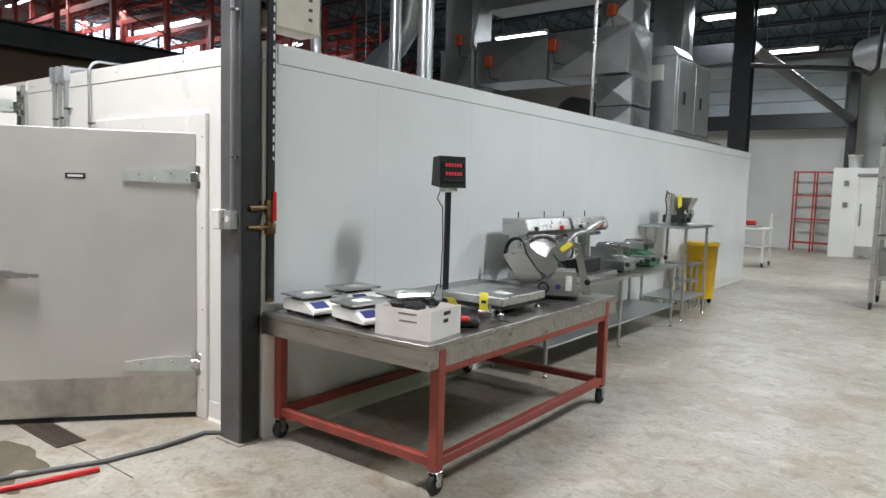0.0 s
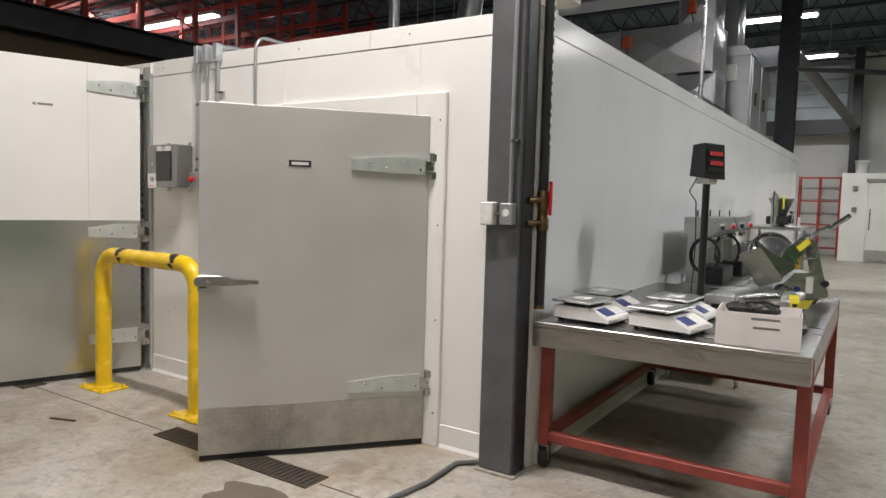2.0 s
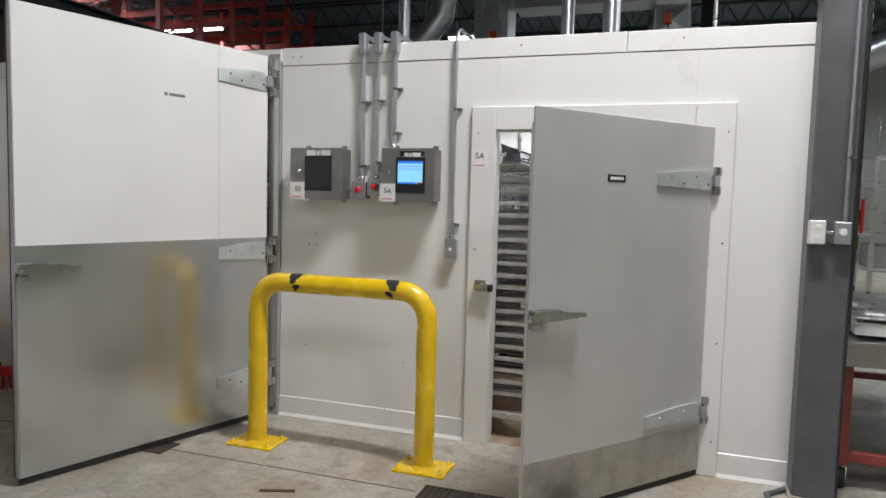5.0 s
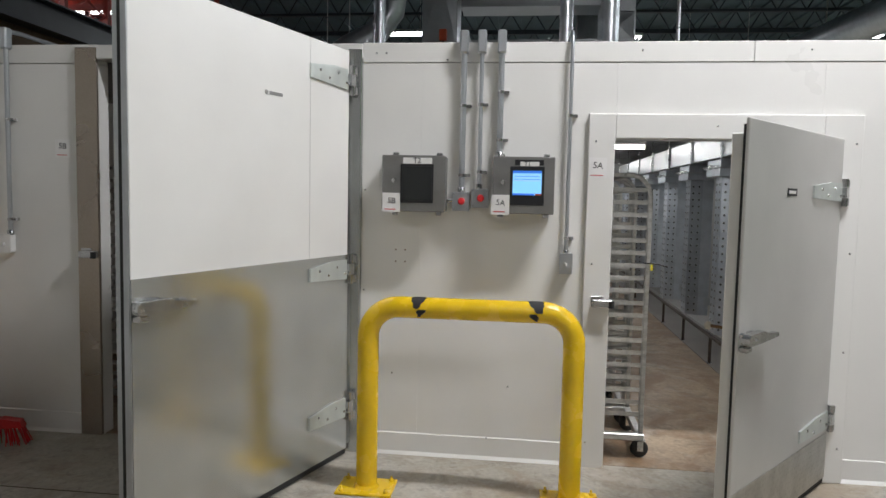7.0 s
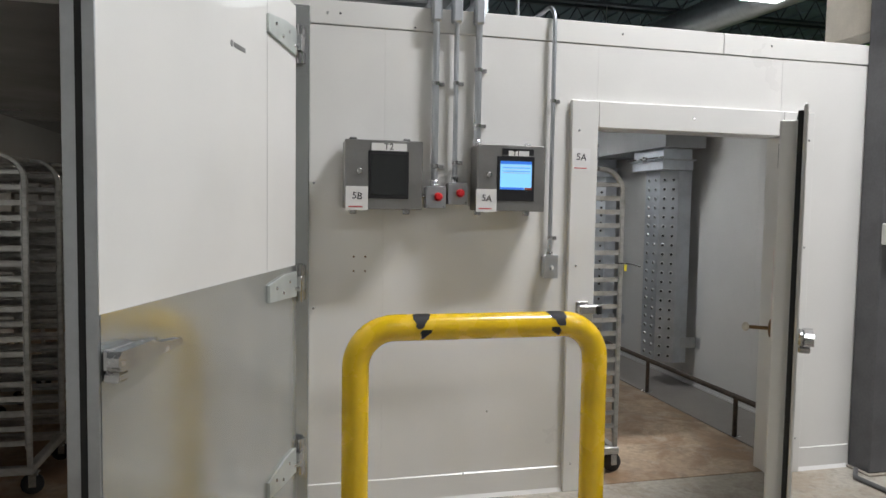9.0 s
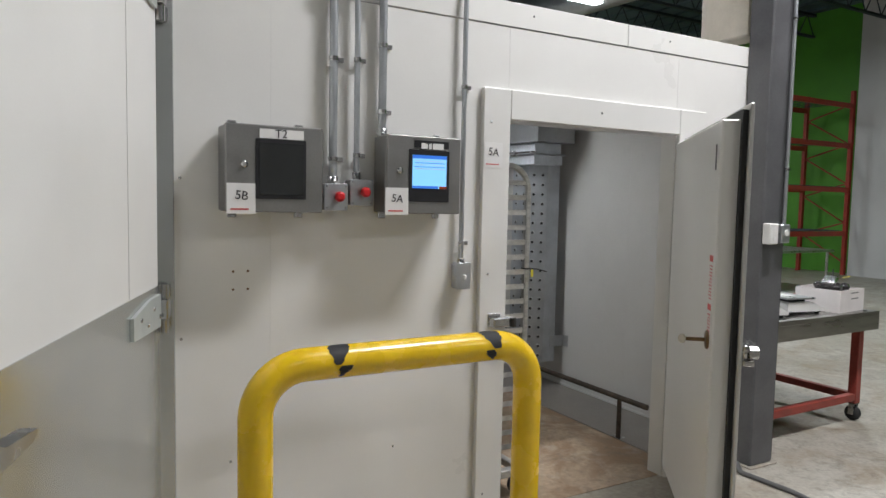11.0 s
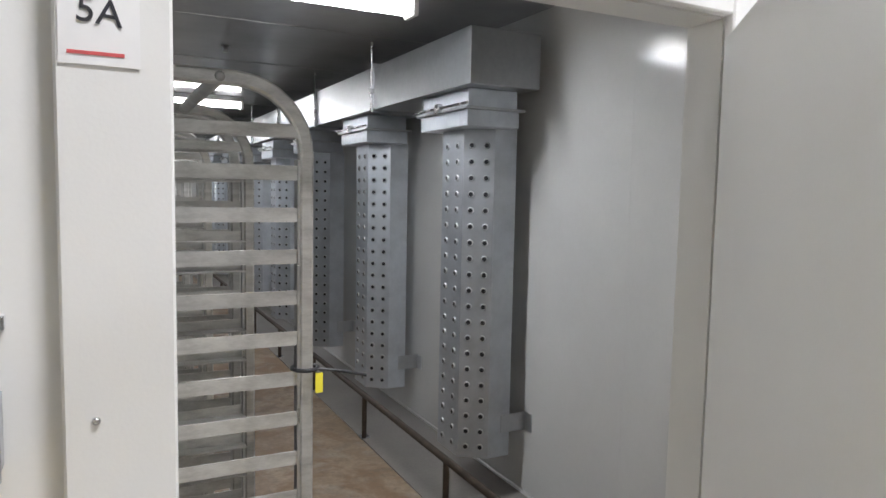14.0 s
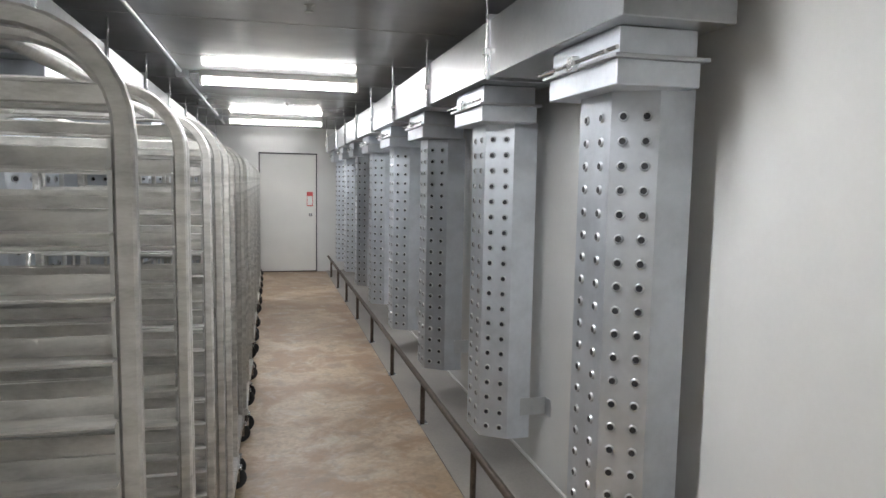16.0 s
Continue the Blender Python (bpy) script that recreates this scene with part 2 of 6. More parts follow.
class Shape:
    """Gathers vertices and faces of one part."""

    def __init__(self):
        self.v, self.f, self.smooth = [], [], []

    def add(self, verts, faces, smooth=False):
        o = len(self.v)
        self.v += [tuple(p) for p in verts]
        self.f += [tuple(i + o for i in f) for f in faces]
        self.smooth += [smooth] * len(faces)
        return self

    def box(self, x0, x1, y0, y1, z0, z1, c=0.0):
        if c <= 0:
            p = [(x, y, z) for x in (x0, x1) for y in (y0, y1) for z in (z0, z1)]
            return self.add(p, [(0, 1, 3, 2), (4, 6, 7, 5), (0, 4, 5, 1), (2, 3, 7, 6), (0, 2, 6, 4), (1, 5, 7, 3)])
        X, Y, Z = (x0, x1), (y0, y1), (z0, z1)
        p, ix = [], {}
        for i in (0, 1):
            for j in (0, 1):
                for k in (0, 1):
                    sx, sy, sz = (c, -c)[i], (c, -c)[j], (c, -c)[k]
                    for a, q in enumerate(((X[i], Y[j] + sy, Z[k] + sz), (X[i] + sx, Y[j], Z[k] + sz), (X[i] + sx, Y[j] + sy, Z[k]))):
                        ix[i, j, k, a] = len(p)
                        p.append(q)
        f = []
        for i in (0, 1):
            f.append([ix[i, j, k, 0] for j, k in ((0, 0), (1, 0), (1, 1), (0, 1))][::(-1, 1)[i]])
            f.append([ix[j, i, k, 1] for j, k in ((0, 0), (0, 1), (1, 1), (1, 0))][::(-1, 1)[i]])
            f.append([ix[j, k, i, 2] for j, k in ((0, 0), (1, 0), (1, 1), (0, 1))][::(-1, 1)[i]])
        for a in (0, 1):
            for b in (0, 1):
                s = 1 if a == b else -1
                f.append([ix[a, b, 0, 0], ix[a, b, 0, 1], ix[a, b, 1, 1], ix[a, b, 1, 0]][::s])
                f.append([ix[a, 0, b, 0], ix[a, 1, b, 0], ix[a, 1, b, 2], ix[a, 0, b, 2]][::s])
                f.append([ix[0, a, b, 1], ix[0, a, b, 2], ix[1, a, b, 2], ix[1, a, b, 1]][::-s])
                for k in (0, 1):
                    f.append([ix[a, b, k, 0], ix[a, b, k, 1], ix[a, b, k, 2]])
        return self.add(p, f)

    def tube(self, path, r, n=12, caps=True):
        """A round bar along a path of points."""
        pts = [Vector(p) for p in path]
        rings, ref = [], None
        for i, p in enumerate(pts):
            d = (pts[min(i + 1, len(pts) - 1)] - pts[max(i - 1, 0)]).normalized()
            if ref is None:
                ref = Vector((0, 0, 1)) if abs(d.z) < 0.9 else Vector((1, 0, 0))
            u = (ref - d * ref.dot(d)).normalized()
            w = d.cross(u)
            ref = u
            rings.append([p + (u * math.cos(a) + w * math.sin(a)) * r for a in (2 * math.pi * k / n for k in range(n))])
        v = [q for ring in rings for q in ring]
        f = [(i * n + k, i * n + (k + 1) % n, (i + 1) * n + (k + 1) % n, (i + 1) * n + k) for i in range(len(pts) - 1) for k in range(n)]
        self.add(v, f, True)
        if caps:
            self.add(rings[0], [tuple(range(n))[::-1]])
            self.add(rings[-1], [tuple(range(n))])
        return self

    def channel(self, path, a, b, c=0.004):
        """A square tube with eased edges along a path in the xz plane."""
        pts = [Vector(p) for p in path]
        prof = [(-a, -b + c), (-a + c, -b), (a - c, -b), (a, -b + c), (a, b - c), (a - c, b), (-a + c, b), (-a, b - c)]
        rings = []
        for i, p in enumerate(pts):
            d = (pts[min(i + 1, len(pts) - 1)] - pts[max(i - 1, 0)]).normalized()
            u = Vector((d.z, 0, -d.x))
            rings.append([p + u * q + Vector((0, w, 0)) for q, w in prof])
        self.add([q for ring in rings for q in ring], [(i * 8 + k, i * 8 + (k + 1) % 8, (i + 1) * 8 + (k + 1) % 8, (i + 1) * 8 + k) for i in range(len(pts) - 1) for k in range(8)])
        return self.add(rings[0], [tuple(range(8))]).add(rings[-1], [tuple(range(8))])

    def prism(self, poly, axis, a, b):
        """A polygon pushed from a to b along an axis."""
        def at(p, h):
            return {"z": (p[0], p[1], h), "y": (p[0], h, p[1]), "x": (h, p[0], p[1])}[axis]
        n = len(poly)
        v = [at(p, a) for p in poly] + [at(p, b) for p in poly]
        return self.add(v, [tuple(range(n))[::-1], tuple(range(n, 2 * n))] + [(k, (k + 1) % n, n + (k + 1) % n, n + k) for k in range(n)])

    def lathe(self, profile, centre, axis="z", n=20):
        """A profile of (radius, height) turned round an axis."""
        v = []
        for r, h in profile:
            for k in range(n):
                a = 2 * math.pi * k / n
                c, s = r * math.cos(a), r * math.sin(a)
                q = {"z": (c, s, h), "y": (c, h, s), "x": (h, c, s)}[axis]
                v.append(tuple(q[i] + centre[i] for i in range(3)))
        m = len(profile)
        f = [(i * n + k, i * n + (k + 1) % n, (i + 1) * n + (k + 1) % n, (i + 1) * n + k) for i in range(m - 1) for k in range(n)]
        self.add(v, f, True)
        return self.add(v[:n], [tuple(range(n))]).add(v[-n:], [tuple(range(n))])

    def mesh(self, name):
        me = bpy.data.meshes.new(name)
        me.from_pydata(self.v, [], self.f)
        me.polygons.foreach_set("use_smooth", self.smooth)
        bm = bmesh.new()
        bm.from_mesh(me)
        bmesh.ops.recalc_face_normals(bm, faces=bm.faces)
        bm.to_mesh(me)
        bm.free()
        return me


def part(name, shape, mat, parent=None, label="", m=None):
    """Links one mesh object under a thing or a part."""
    me = shape if isinstance(shape, bpy.types.Mesh) else shape.mesh(name)
    if not me.materials:
        me.materials.append(mat)
    ob = new(name, me)
    if parent:
        ob.parent = parent
    if m is not None:
        ob.matrix_local = m
    return tagged(ob, label)


def thing(name, m, label, category, group="", kind=""):
    ob = new(name)
    ob.empty_display_size = 0.1
    ob.matrix_world = m
    return tagged(ob, label, category, group, kind)


def structure(name, shape, mat, label, category=""):
    return tagged(part(name, shape, mat), label, category or name.split("_")[0], "", "structure")


def arc(cx, cy, r, a0, a1, n=8):
    return [(cx + r * math.cos(radians(a0 + (a1 - a0) * i / n)), cy + r * math.sin(radians(a0 + (a1 - a0) * i / n))) for i in range(n + 1)]


def lettering(name, text, size, mat, parent, m, label=""):
    """Writing in the built-in font, as a thin mesh in its local xy plane."""
    cu = bpy.data.curves.new(name, "FONT")
    cu.body, cu.size, cu.extrude, cu.align_x, cu.align_y = text, size, 0.0006, "CENTER", "CENTER"
    tmp = bpy.data.objects.new(name, cu)
    me = bpy.data.meshes.new_from_object(tmp)
    bpy.data.objects.remove(tmp)
    return part(name, me, mat, parent, label, m)


FRONT = pose(0, 0, 0, 90, 0, 0)  # local xy plane turned to face the front
B = Shape

# ---- large structure ----
FY, WX, XEND = 2.69, -3.446, 14.2      # front wall face, long wall face, far end
TOP, CEIL = 2.46, 2.385
IN_R, IN_L = -3.56, -6.20              # inner faces of the warm room
HX0, HX1, HY0, HY1, HZ = -18.6, 9.0, -8.0, 24.2, 6.3

structure("floor", B().box(HX0, HX1, HY0, HY1, -0.2, 0.0), CONCRETE, "cloudy grey polished concrete floor with tan stains")
structure("wall_west", B().box(HX0 - 0.2, HX0, HY0, HY1, 0, HZ), HALL_WALL, "off-white warehouse wall with high windows")
structure("wall_east", B().box(HX1, HX1 + 0.2, HY0, HY1, 0, HZ), GREEN_WALL, "bright green painted warehouse wall")
structure("wall_south", B().box(HX0, HX1, HY0 - 0.2, HY0, 0, HZ), HALL_WALL, "plain off-white warehouse wall")
structure("wall_north", B().box(HX0, HX1, HY1, HY1 + 0.2, 0, HZ), HALL_WALL, "off-white warehouse end wall")
_c = B().box(HX0, HX1, HY0, HY1, HZ, HZ + 0.2)
for _i in range(46):
    _x = HX0 + 0.3 + _i * 0.6
    _c.box(_x, _x + 0.25, HY0, HY1, HZ - 0.05, HZ)
structure("ceiling", _c, DECK, "dark ribbed steel roof deck")
structure("tall_wall", B().box(-9.95, -9.75, -7.9, 2.62, 0, 1.45).box(-9.95, -9.748, -7.9, 2.62, 1.452, 4.6), PANEL, "tall white panel wall beside the cold rooms", "wall")

# roof joists
def joist(y):
    ob = thing("roof_joist", pose(0, y, HZ - 0.62), "dark open-web steel roof joist under the deck", "roof joist", "roof joists", "structure")
    part("top_chord", B().box(HX0, HX1, -0.05, 0.05, 0.50, 0.56), DARK_JOIST, ob)
    part("bottom_chord", B().box(HX0, HX1, -0.04, 0.04, 0.0, 0.05), DARK_JOIST, ob)
    w = B()
    n = 46
    for i in range(n):
        x = HX0 + (HX1 - HX0) * i / n
        s = (HX1 - HX0) / n
        w.tube([(x, 0, 0.03), (x + s / 2, 0, 0.52)], 0.014, 5, False).tube([(x + s / 2, 0, 0.52), (x + s, 0, 0.03)], 0.014, 5, False)
    part("web", w, DARK_JOIST, ob)
for _i in range(16):
    joist(-6.6 + _i * 1.9)

# front wall of the rooms, panel by panel
wall_front = thing("wall_front", pose(0, 0, 0), "white insulated panel front wall of the two warm rooms", "wall", "", "structure")
for x0, x1, z0, z1 in ((-6.80, -6.4447, 0, 2.343), (-6.4443, -5.33, 0, 2.343), (-5.329, -4.22, 1.915, 2.343), (-4.219, WX, 0, 2.343),
                       (-9.74, -8.476, 0, 2.343), (-8.475, -6.885, 2.37, TOP - 0.002)):
    part("panel", B().box(x0, x1, FY, FY + 0.1, z0, z1), PANEL, wall_front)
for x0, x1 in ((-6.80, -4.60), (-4.597, WX), (-9.74, -8.476)):
    part("top_trim", B().box(x0, x1, FY - 0.004, FY + 0.1, 2.347, TOP, 0.003), PANEL, wall_front, "white top capping strip")
for x0, x1 in ((-6.80, -5.482), (-4.014, -3.66), (-9.74, -8.625)):
    part("base_cove", B().prism([(FY, 0.135), (FY - 0.006, 0.13), (FY - 0.008, 0.02), (FY - 0.02, 0.0), (FY, 0.0)], "x", x0, x1), PANEL, wall_front, "white base cove")
part("side_jamb", B().box(-6.885, -6.803, FY - 0.03, FY + 0.1, 0, 2.42, 0.004), GALV_DOOR, wall_front, "galvanised door jamb")
part("frame_board", B().box(-8.62, -8.476, FY - 0.02, FY, 0, 2.44, 0.003), WARM_STEEL, wall_front, "wide stainless door jamb")
part("frame_board", B().box(-8.475, -6.80, FY - 0.02, FY, 2.371, 2.452, 0.003), PANEL, wall_front)
# casing round the open doorway
for x0, x1, z0, z1 in ((-5.482, -5.333, 0, 2.056), (-4.217, -4.014, 0, 2.056), (-5.332, -4.218, 1.918, 2.056)):
    part("door_casing", B().box(x0, x1, FY - 0.028, FY - 0.001, z0, z1, 0.004), PANEL, wall_front, "white metal door casing")
for x, z in ((-5.44, 1.90), (-5.44, 1.20), (-5.44, 0.15), (-4.78, 1.99), (-4.05, 1.9), (-4.05, 1.3), (-4.05, 0.75), (-4.05, 0.2), (-6.72, 2.40), (-6.66, 2.40), (-6.3, 2.36), (-5.2, 2.41), (-4.3, 2.41), (-6.78, 1.6), (-6.78, 1.0), (-6.02, 0.13), (-6.6, 0.5), (-5.9, 0.45)):
    part("screw", B().lathe([(0.006, 0.0), (0.006, -0.002), (0.003, -0.004)], (x, FY - (0.028 if -5.5 < x < -4.0 and z < 2.06 else 0.004), z), "y", 8), CHROME, wall_front)
for dx in (-0.028, 0.028):
    for dz in (-0.035, 0.035):
        part("screw_hole", B().lathe([(0.005, 0.0), (0.004, -0.0015)], (-6.56 + dx, FY - 0.0005, 1.213 + dz), "y", 8), BRASS, wall_front)

# long side wall: glossy cladding outside, painted panel inside
wall_side = thing("wall_side", pose(0, 0, 0), "long glossy white panel side wall of the warm room", "wall", "", "structure")
_ys = [FY + 0.10, 3.69] + [3.69 + 1.166 * k for k in range(1, 10)] + [XEND]
for a, b in zip(_ys[:-1], _ys[1:]):
    part("panel", B().box(-3.50, WX, a + 0.0003, b - 0.0003, 0, 2.337, 0.0006), PANEL_GLOSS, wall_side)
    part("inner_panel", B().box(IN_R, -3.501, a + 0.0002, b - 0.0002, 0, CEIL, 0.0004), ROOM_PANEL, wall_side)
part("top_trim", B().box(-3.55, WX + 0.003, FY + 0.101, XEND, 2.341, TOP, 0.003), PANEL_GLOSS, wall_side)
part("base_cove", B().prism([(WX, 0.12), (WX + 0.006, 0.115), (WX + 0.008, 0.02), (WX + 0.02, 0), (WX, 0)], "y", FY + 0.10, XEND), PANEL, wall_side)
structure("partition_wall", B().box(IN_L - 0.1, IN_L, FY + 0.1, XEND - 0.1, 0, CEIL), ROOM_PANEL, "painted partition between the warm rooms", "wall")
structure("rear_wall", B().box(-9.74, -3.501, XEND - 0.1, XEND, 0, TOP - 0.003), ROOM_PANEL, "painted rear wall of the warm rooms", "wall")
structure("outer_wall", B().box(-9.84, -9.74, FY, XEND, 0, TOP - 0.002), ROOM_PANEL, "painted outer wall of the second warm room", "wall")
structure("room_ceiling", B().box(IN_L, IN_R, FY + 0.1, XEND - 0.1, CEIL, TOP - 0.01), CEIL_PANEL, "glossy panel ceiling of the warm room, dimmed by its darker colour", "ceiling")
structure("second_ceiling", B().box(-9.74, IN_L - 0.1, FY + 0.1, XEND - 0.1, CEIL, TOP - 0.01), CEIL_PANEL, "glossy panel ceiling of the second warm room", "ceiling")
structure("partition_cap", B().box(IN_L - 0.1, IN_L, FY + 0.1, XEND - 0.1, CEIL, TOP - 0.011), PANEL, "panel cap over the partition", "trim")
_s = B()
for k in range(1, 10):
    _s.box(IN_L, IN_R, 2.9 + k * 1.17, 2.906 + k * 1.17, CEIL - 0.003, CEIL - 0.0005)
structure("ceiling_seam", _s, STEEL_DARK, "thin seams between ceiling panels", "trim")
for x0, x1, n in ((-4.02, IN_R, 0), (IN_L, -5.80, 1)):
    structure("screed_strip", B().prism([(x0, 0), (x1, 0), (x1, 0.035 if n == 0 else 0.012), (x0, 0.012 if n == 0 else 0.035)], "y", FY + 0.101, XEND - 0.101), GREY_SCREED, "grey painted sloping floor strip along the wall", "floor")
structure("wall_bead", B().box(IN_R - 0.012, IN_R, FY + 0.101, XEND - 0.101, 0.03, 0.05, 0.004), ROOM_PANEL, "sealant bead at the foot of the wall", "trim")
# far door inside the room
door_far = thing("door_far", pose(0, XEND - 0.1, 0), "closed flush white door at the end of the warm room", "door", "", "structure")
part("leaf", B().box(-5.09, -4.19, -0.03, -0.004, 0.02, 1.95, 0.004), PANEL, door_far)
for x0, x1, z0, z1 in ((-5.11, -5.092, 0, 1.975), (-4.188, -4.17, 0, 1.975), (-5.092, -4.188, 1.953, 1.975), (-5.092, -4.188, 0.0, 0.018)):
    part("gasket", B().box(x0, x1, -0.014, -0.003, z0, z1), BLACK_STEEL, door_far)
part("knob", B().lathe([(0.03, 0), (0.03, -0.02), (0.012, -0.03), (0.02, -0.05), (0.01, -0.06)], (-4.28, -0.03, 0.96), "y", 14), CHROME, door_far)
part("notice", B().box(-4.34, -4.24, -0.033, -0.0305, 1.1, 1.34), RED_INK, door_far, "small red and white notice")
part("notice_face", B().box(-4.33, -4.25, -0.035, -0.0332, 1.12, 1.27), PAPER, door_far)

# floor joints, drains and wet patches
_j = B().box(-9.7, -5.5, 1.875, 1.883, 0.0, 0.0012).box(-4.2, -3.5, 1.875, 1.883, 0.0, 0.0012).box(-6.15, -4.02, 6.05, 6.058, 0, 0.0012)
structure("floor_joint", _j, GRATE, "dark saw-cut joints in the concrete", "floor joint")


def drain(x0, x1):
    ob = thing("trench_drain", pose(0, 1.88, 0), "rusty cast-iron trench drain grate set in the floor", "drain", "trench drains")
    part("frame", B().box(x0, x1, -0.085, -0.07, 0.0, 0.006).box(x0, x1, 0.07, 0.085, 0, 0.006).box(x0, x0 + 0.012, -0.07, 0.07, 0, 0.006).box(x1 - 0.012, x1, -0.07, 0.07, 0, 0.006), GRATE, ob)
    part("well", B().box(x0 + 0.012, x1 - 0.012, -0.07, 0.07, 0.0005, 0.0015), BLACK_STEEL, ob)
    n = int((x1 - x0) / 0.035)
    bar = B().box(-0.009, 0.009, -0.07, 0.07, 0.0016, 0.007, 0.002).mesh("bar")
    for i in range(n):
        part("bar", bar, GRATE, ob, "", pose(x0 + 0.03 + i * (x1 - x0 - 0.06) / (n - 1), 0, 0))
drain(-5.47, -4.22)
drain(-7.75, -7.03)


def puddle(cx, cy, rx, ry, seed, name="wet_patch"):
    pts = []
    for k in range(36):
        a = 2 * math.pi * k / 36
        r = 0.75 + 0.5 * noise.noise((math.cos(a) * 1.3 + seed, math.sin(a) * 1.3, seed))
        pts.append((cx + rx * r * math.cos(a), cy + ry * r * math.sin(a)))
    structure(name, B().prism(pts, "z", 0.0003, 0.0016), WATER, "thin wet patch on the concrete", "puddle")
puddle(-4.25, 1.55, 0.42, 0.22, 3.1)
puddle(-3.95, 1.35, 0.28, 0.16, 8.7)

# steel column beside the corner
column = thing("steel_column", pose(-3.56, 2.63, 0), "dark grey painted square steel column at the room's corner", "column", "", "structure")
part("shaft", B().box(-0.10, 0.10, -0.10, 0.055, 0.012, HZ - 0.05, 0.008), COLUMN_PAINT, column)
part("base_plate", B().box(-0.115, 0.125, -0.12, 0.056, 0, 0.012, 0.003), CONCRETE, column, "mortared column foot")
part("edge_strip", B().box(0.101, 0.112, -0.09, 0.03, 0.02, HZ - 0.05, 0.002), BLACK_STEEL, column)

far_col = thing("steel_column", pose(-3.73, XEND + 0.17, 0), "black steel column behind the end of the side wall", "column", "", "structure")
part("shaft", B().box(-0.17, 0.17, -0.15, -0.13, 0, HZ).box(-0.17, 0.17, 0.13, 0.15, 0, HZ).box(-0.012, 0.012, -0.13, 0.13, 0, HZ), BLACK_STEEL, far_col)

# hall steelwork
structure("floor_beam", B().box(-12.15, -12.13, -2, HY1, 3.62, 4.0).box(-12.25, -12.0, -2, HY1, 3.98, 4.0).box(-12.25, -12.0, -2, HY1, 3.62, 3.64), BLACK_STEEL, "black steel beam along the storage area", "beam")
structure("store_wall", B().box(-12.5, -12.26, 2.0, HY1, 2.2, 3.7), material("brown_board", (0.12, 0.075, 0.045), rough=0.7, spread=0.1, scale=2), "brown boarded wall below the beam", "wall")
structure("mezzanine_beam", B().box(-9.0, -3.06, 23.4, 23.6, 3.75, 4.2), BLACK_STEEL, "black mezzanine edge beam", "beam")
structure("mezzanine_column", B().box(-3.05, -2.8, 23.35, 23.6, 0, HZ), BLACK_STEEL, "black steel mezzanine column", "column")
structure("mezzanine_beam_upper", B().box(-7.6, -3.8, 14.95, 15.1, 4.35, 4.75), BLACK_STEEL, "dark upper crane beam", "beam")
structure("diagonal_brace", B().tube([(-3.75, 15.2, 4.65), (-2.95, 23.2, 3.95)], 0.15, 4), COLUMN_PAINT, "grey diagonal steel brace", "brace")
_pn = thing("siding", pose(0, 23.9, 0), "pale bluish horizontal metal siding panels above the mezzanine beam", "siding", "", "structure")
for k in range(4):
    part("panel", B().box(-8.6, -3.2, -0.05, 0.15, 4.22 + k * 0.42, 4.62 + k * 0.42, 0.01), material("pale_siding", (0.74, 0.83, 0.90), rough=0.45, spread=0.05, scale=2) if k == 0 else bpy.data.materials["pale_siding"], _pn)

# windows high in the west wall
def high_window(y0, y1, z0, z1):
    ob = thing("window", pose(HX0, 0, 0), "high warehouse window bright with daylight", "window", "high windows", "structure")
    n = max(1, round((y1 - y0) / 0.8))
    for i in range(n):
        a, b = y0 + (y1 - y0) * i / n, y0 + (y1 - y0) * (i + 1) / n
        part("pane", B().box(0.02, 0.03, a + 0.03, b - 0.03, z0, z1), WINDOW_GLOW, ob)
        part("mullion", B().box(0.0, 0.06, a - 0.03, a + 0.03, z0 - 0.05, z1 + 0.05), DARK_JOIST, ob)
    part("frame", B().box(0, 0.06, y0, y1, z1, z1 + 0.06).box(0, 0.07, y0, y1, z0 - 0.06, z0), DARK_JOIST, ob)
high_window(8.4, 13.0, 4.95, 5.65)
high_window(3.8, 6.4, 4.9, 5.7)
high_window(15.0, 18.5, 4.95, 5.65)

# ---- hall lamps ----
def hall_lamp(x, y, z):
    ob = thing("hall_lamp", pose(x, y, z), "long suspended fluorescent luminaire with a bright diffuser", "ceiling lamp", "hall lamps")
    part("diffuser", B().box(-0.66, 0.66, -0.11, 0.11, -0.06, -0.025, 0.012), HALL_GLOW, ob)
    part("housing", B().prism([(-0.13, -0.02), (0.13, -0.02), (0.06, 0.06), (-0.06, 0.06)], "x", -0.7, 0.7), WHITE_PLASTIC, ob)
    for sx in (-0.5, 0.5):
        part("hanger", B().tube([(sx, 0, 0.05), (sx, 0, HZ - z)], 0.006, 6), STEEL, ob)
for _x, _y, _z, _w, _c in HALL_LAMPS:
    hall_lamp(_x, _y, _z)


def room_lamp(y):
    ob = thing("strip_light", pose(-4.84, y, CEIL), "white twin-tube fluorescent strip light on the ceiling", "ceiling lamp", "room strip lights")
    part("body", B().box(-0.62, 0.62, -0.06, 0.06, -0.05, -0.0005, 0.006), WHITE_PLASTIC, ob)
    for sx in (-0.615, 0.615):
        part("end_cap", B().box(sx - 0.012, sx + 0.012, -0.055, 0.055, -0.115, -0.045, 0.005), WHITE_PLASTIC, ob)
    for sy in (-0.028, 0.028):
        part("tube", B().tube([(-0.6, sy, -0.085), (0.6, sy, -0.085)], 0.018, 12), TUBE_GLOW, ob)
for _y in ROOM_LAMPS:
    room_lamp(_y)
_ob = thing("round_lamp", pose(-7.4, 7.2, CEIL), "round lit ceiling lamp in the second room", "ceiling lamp")
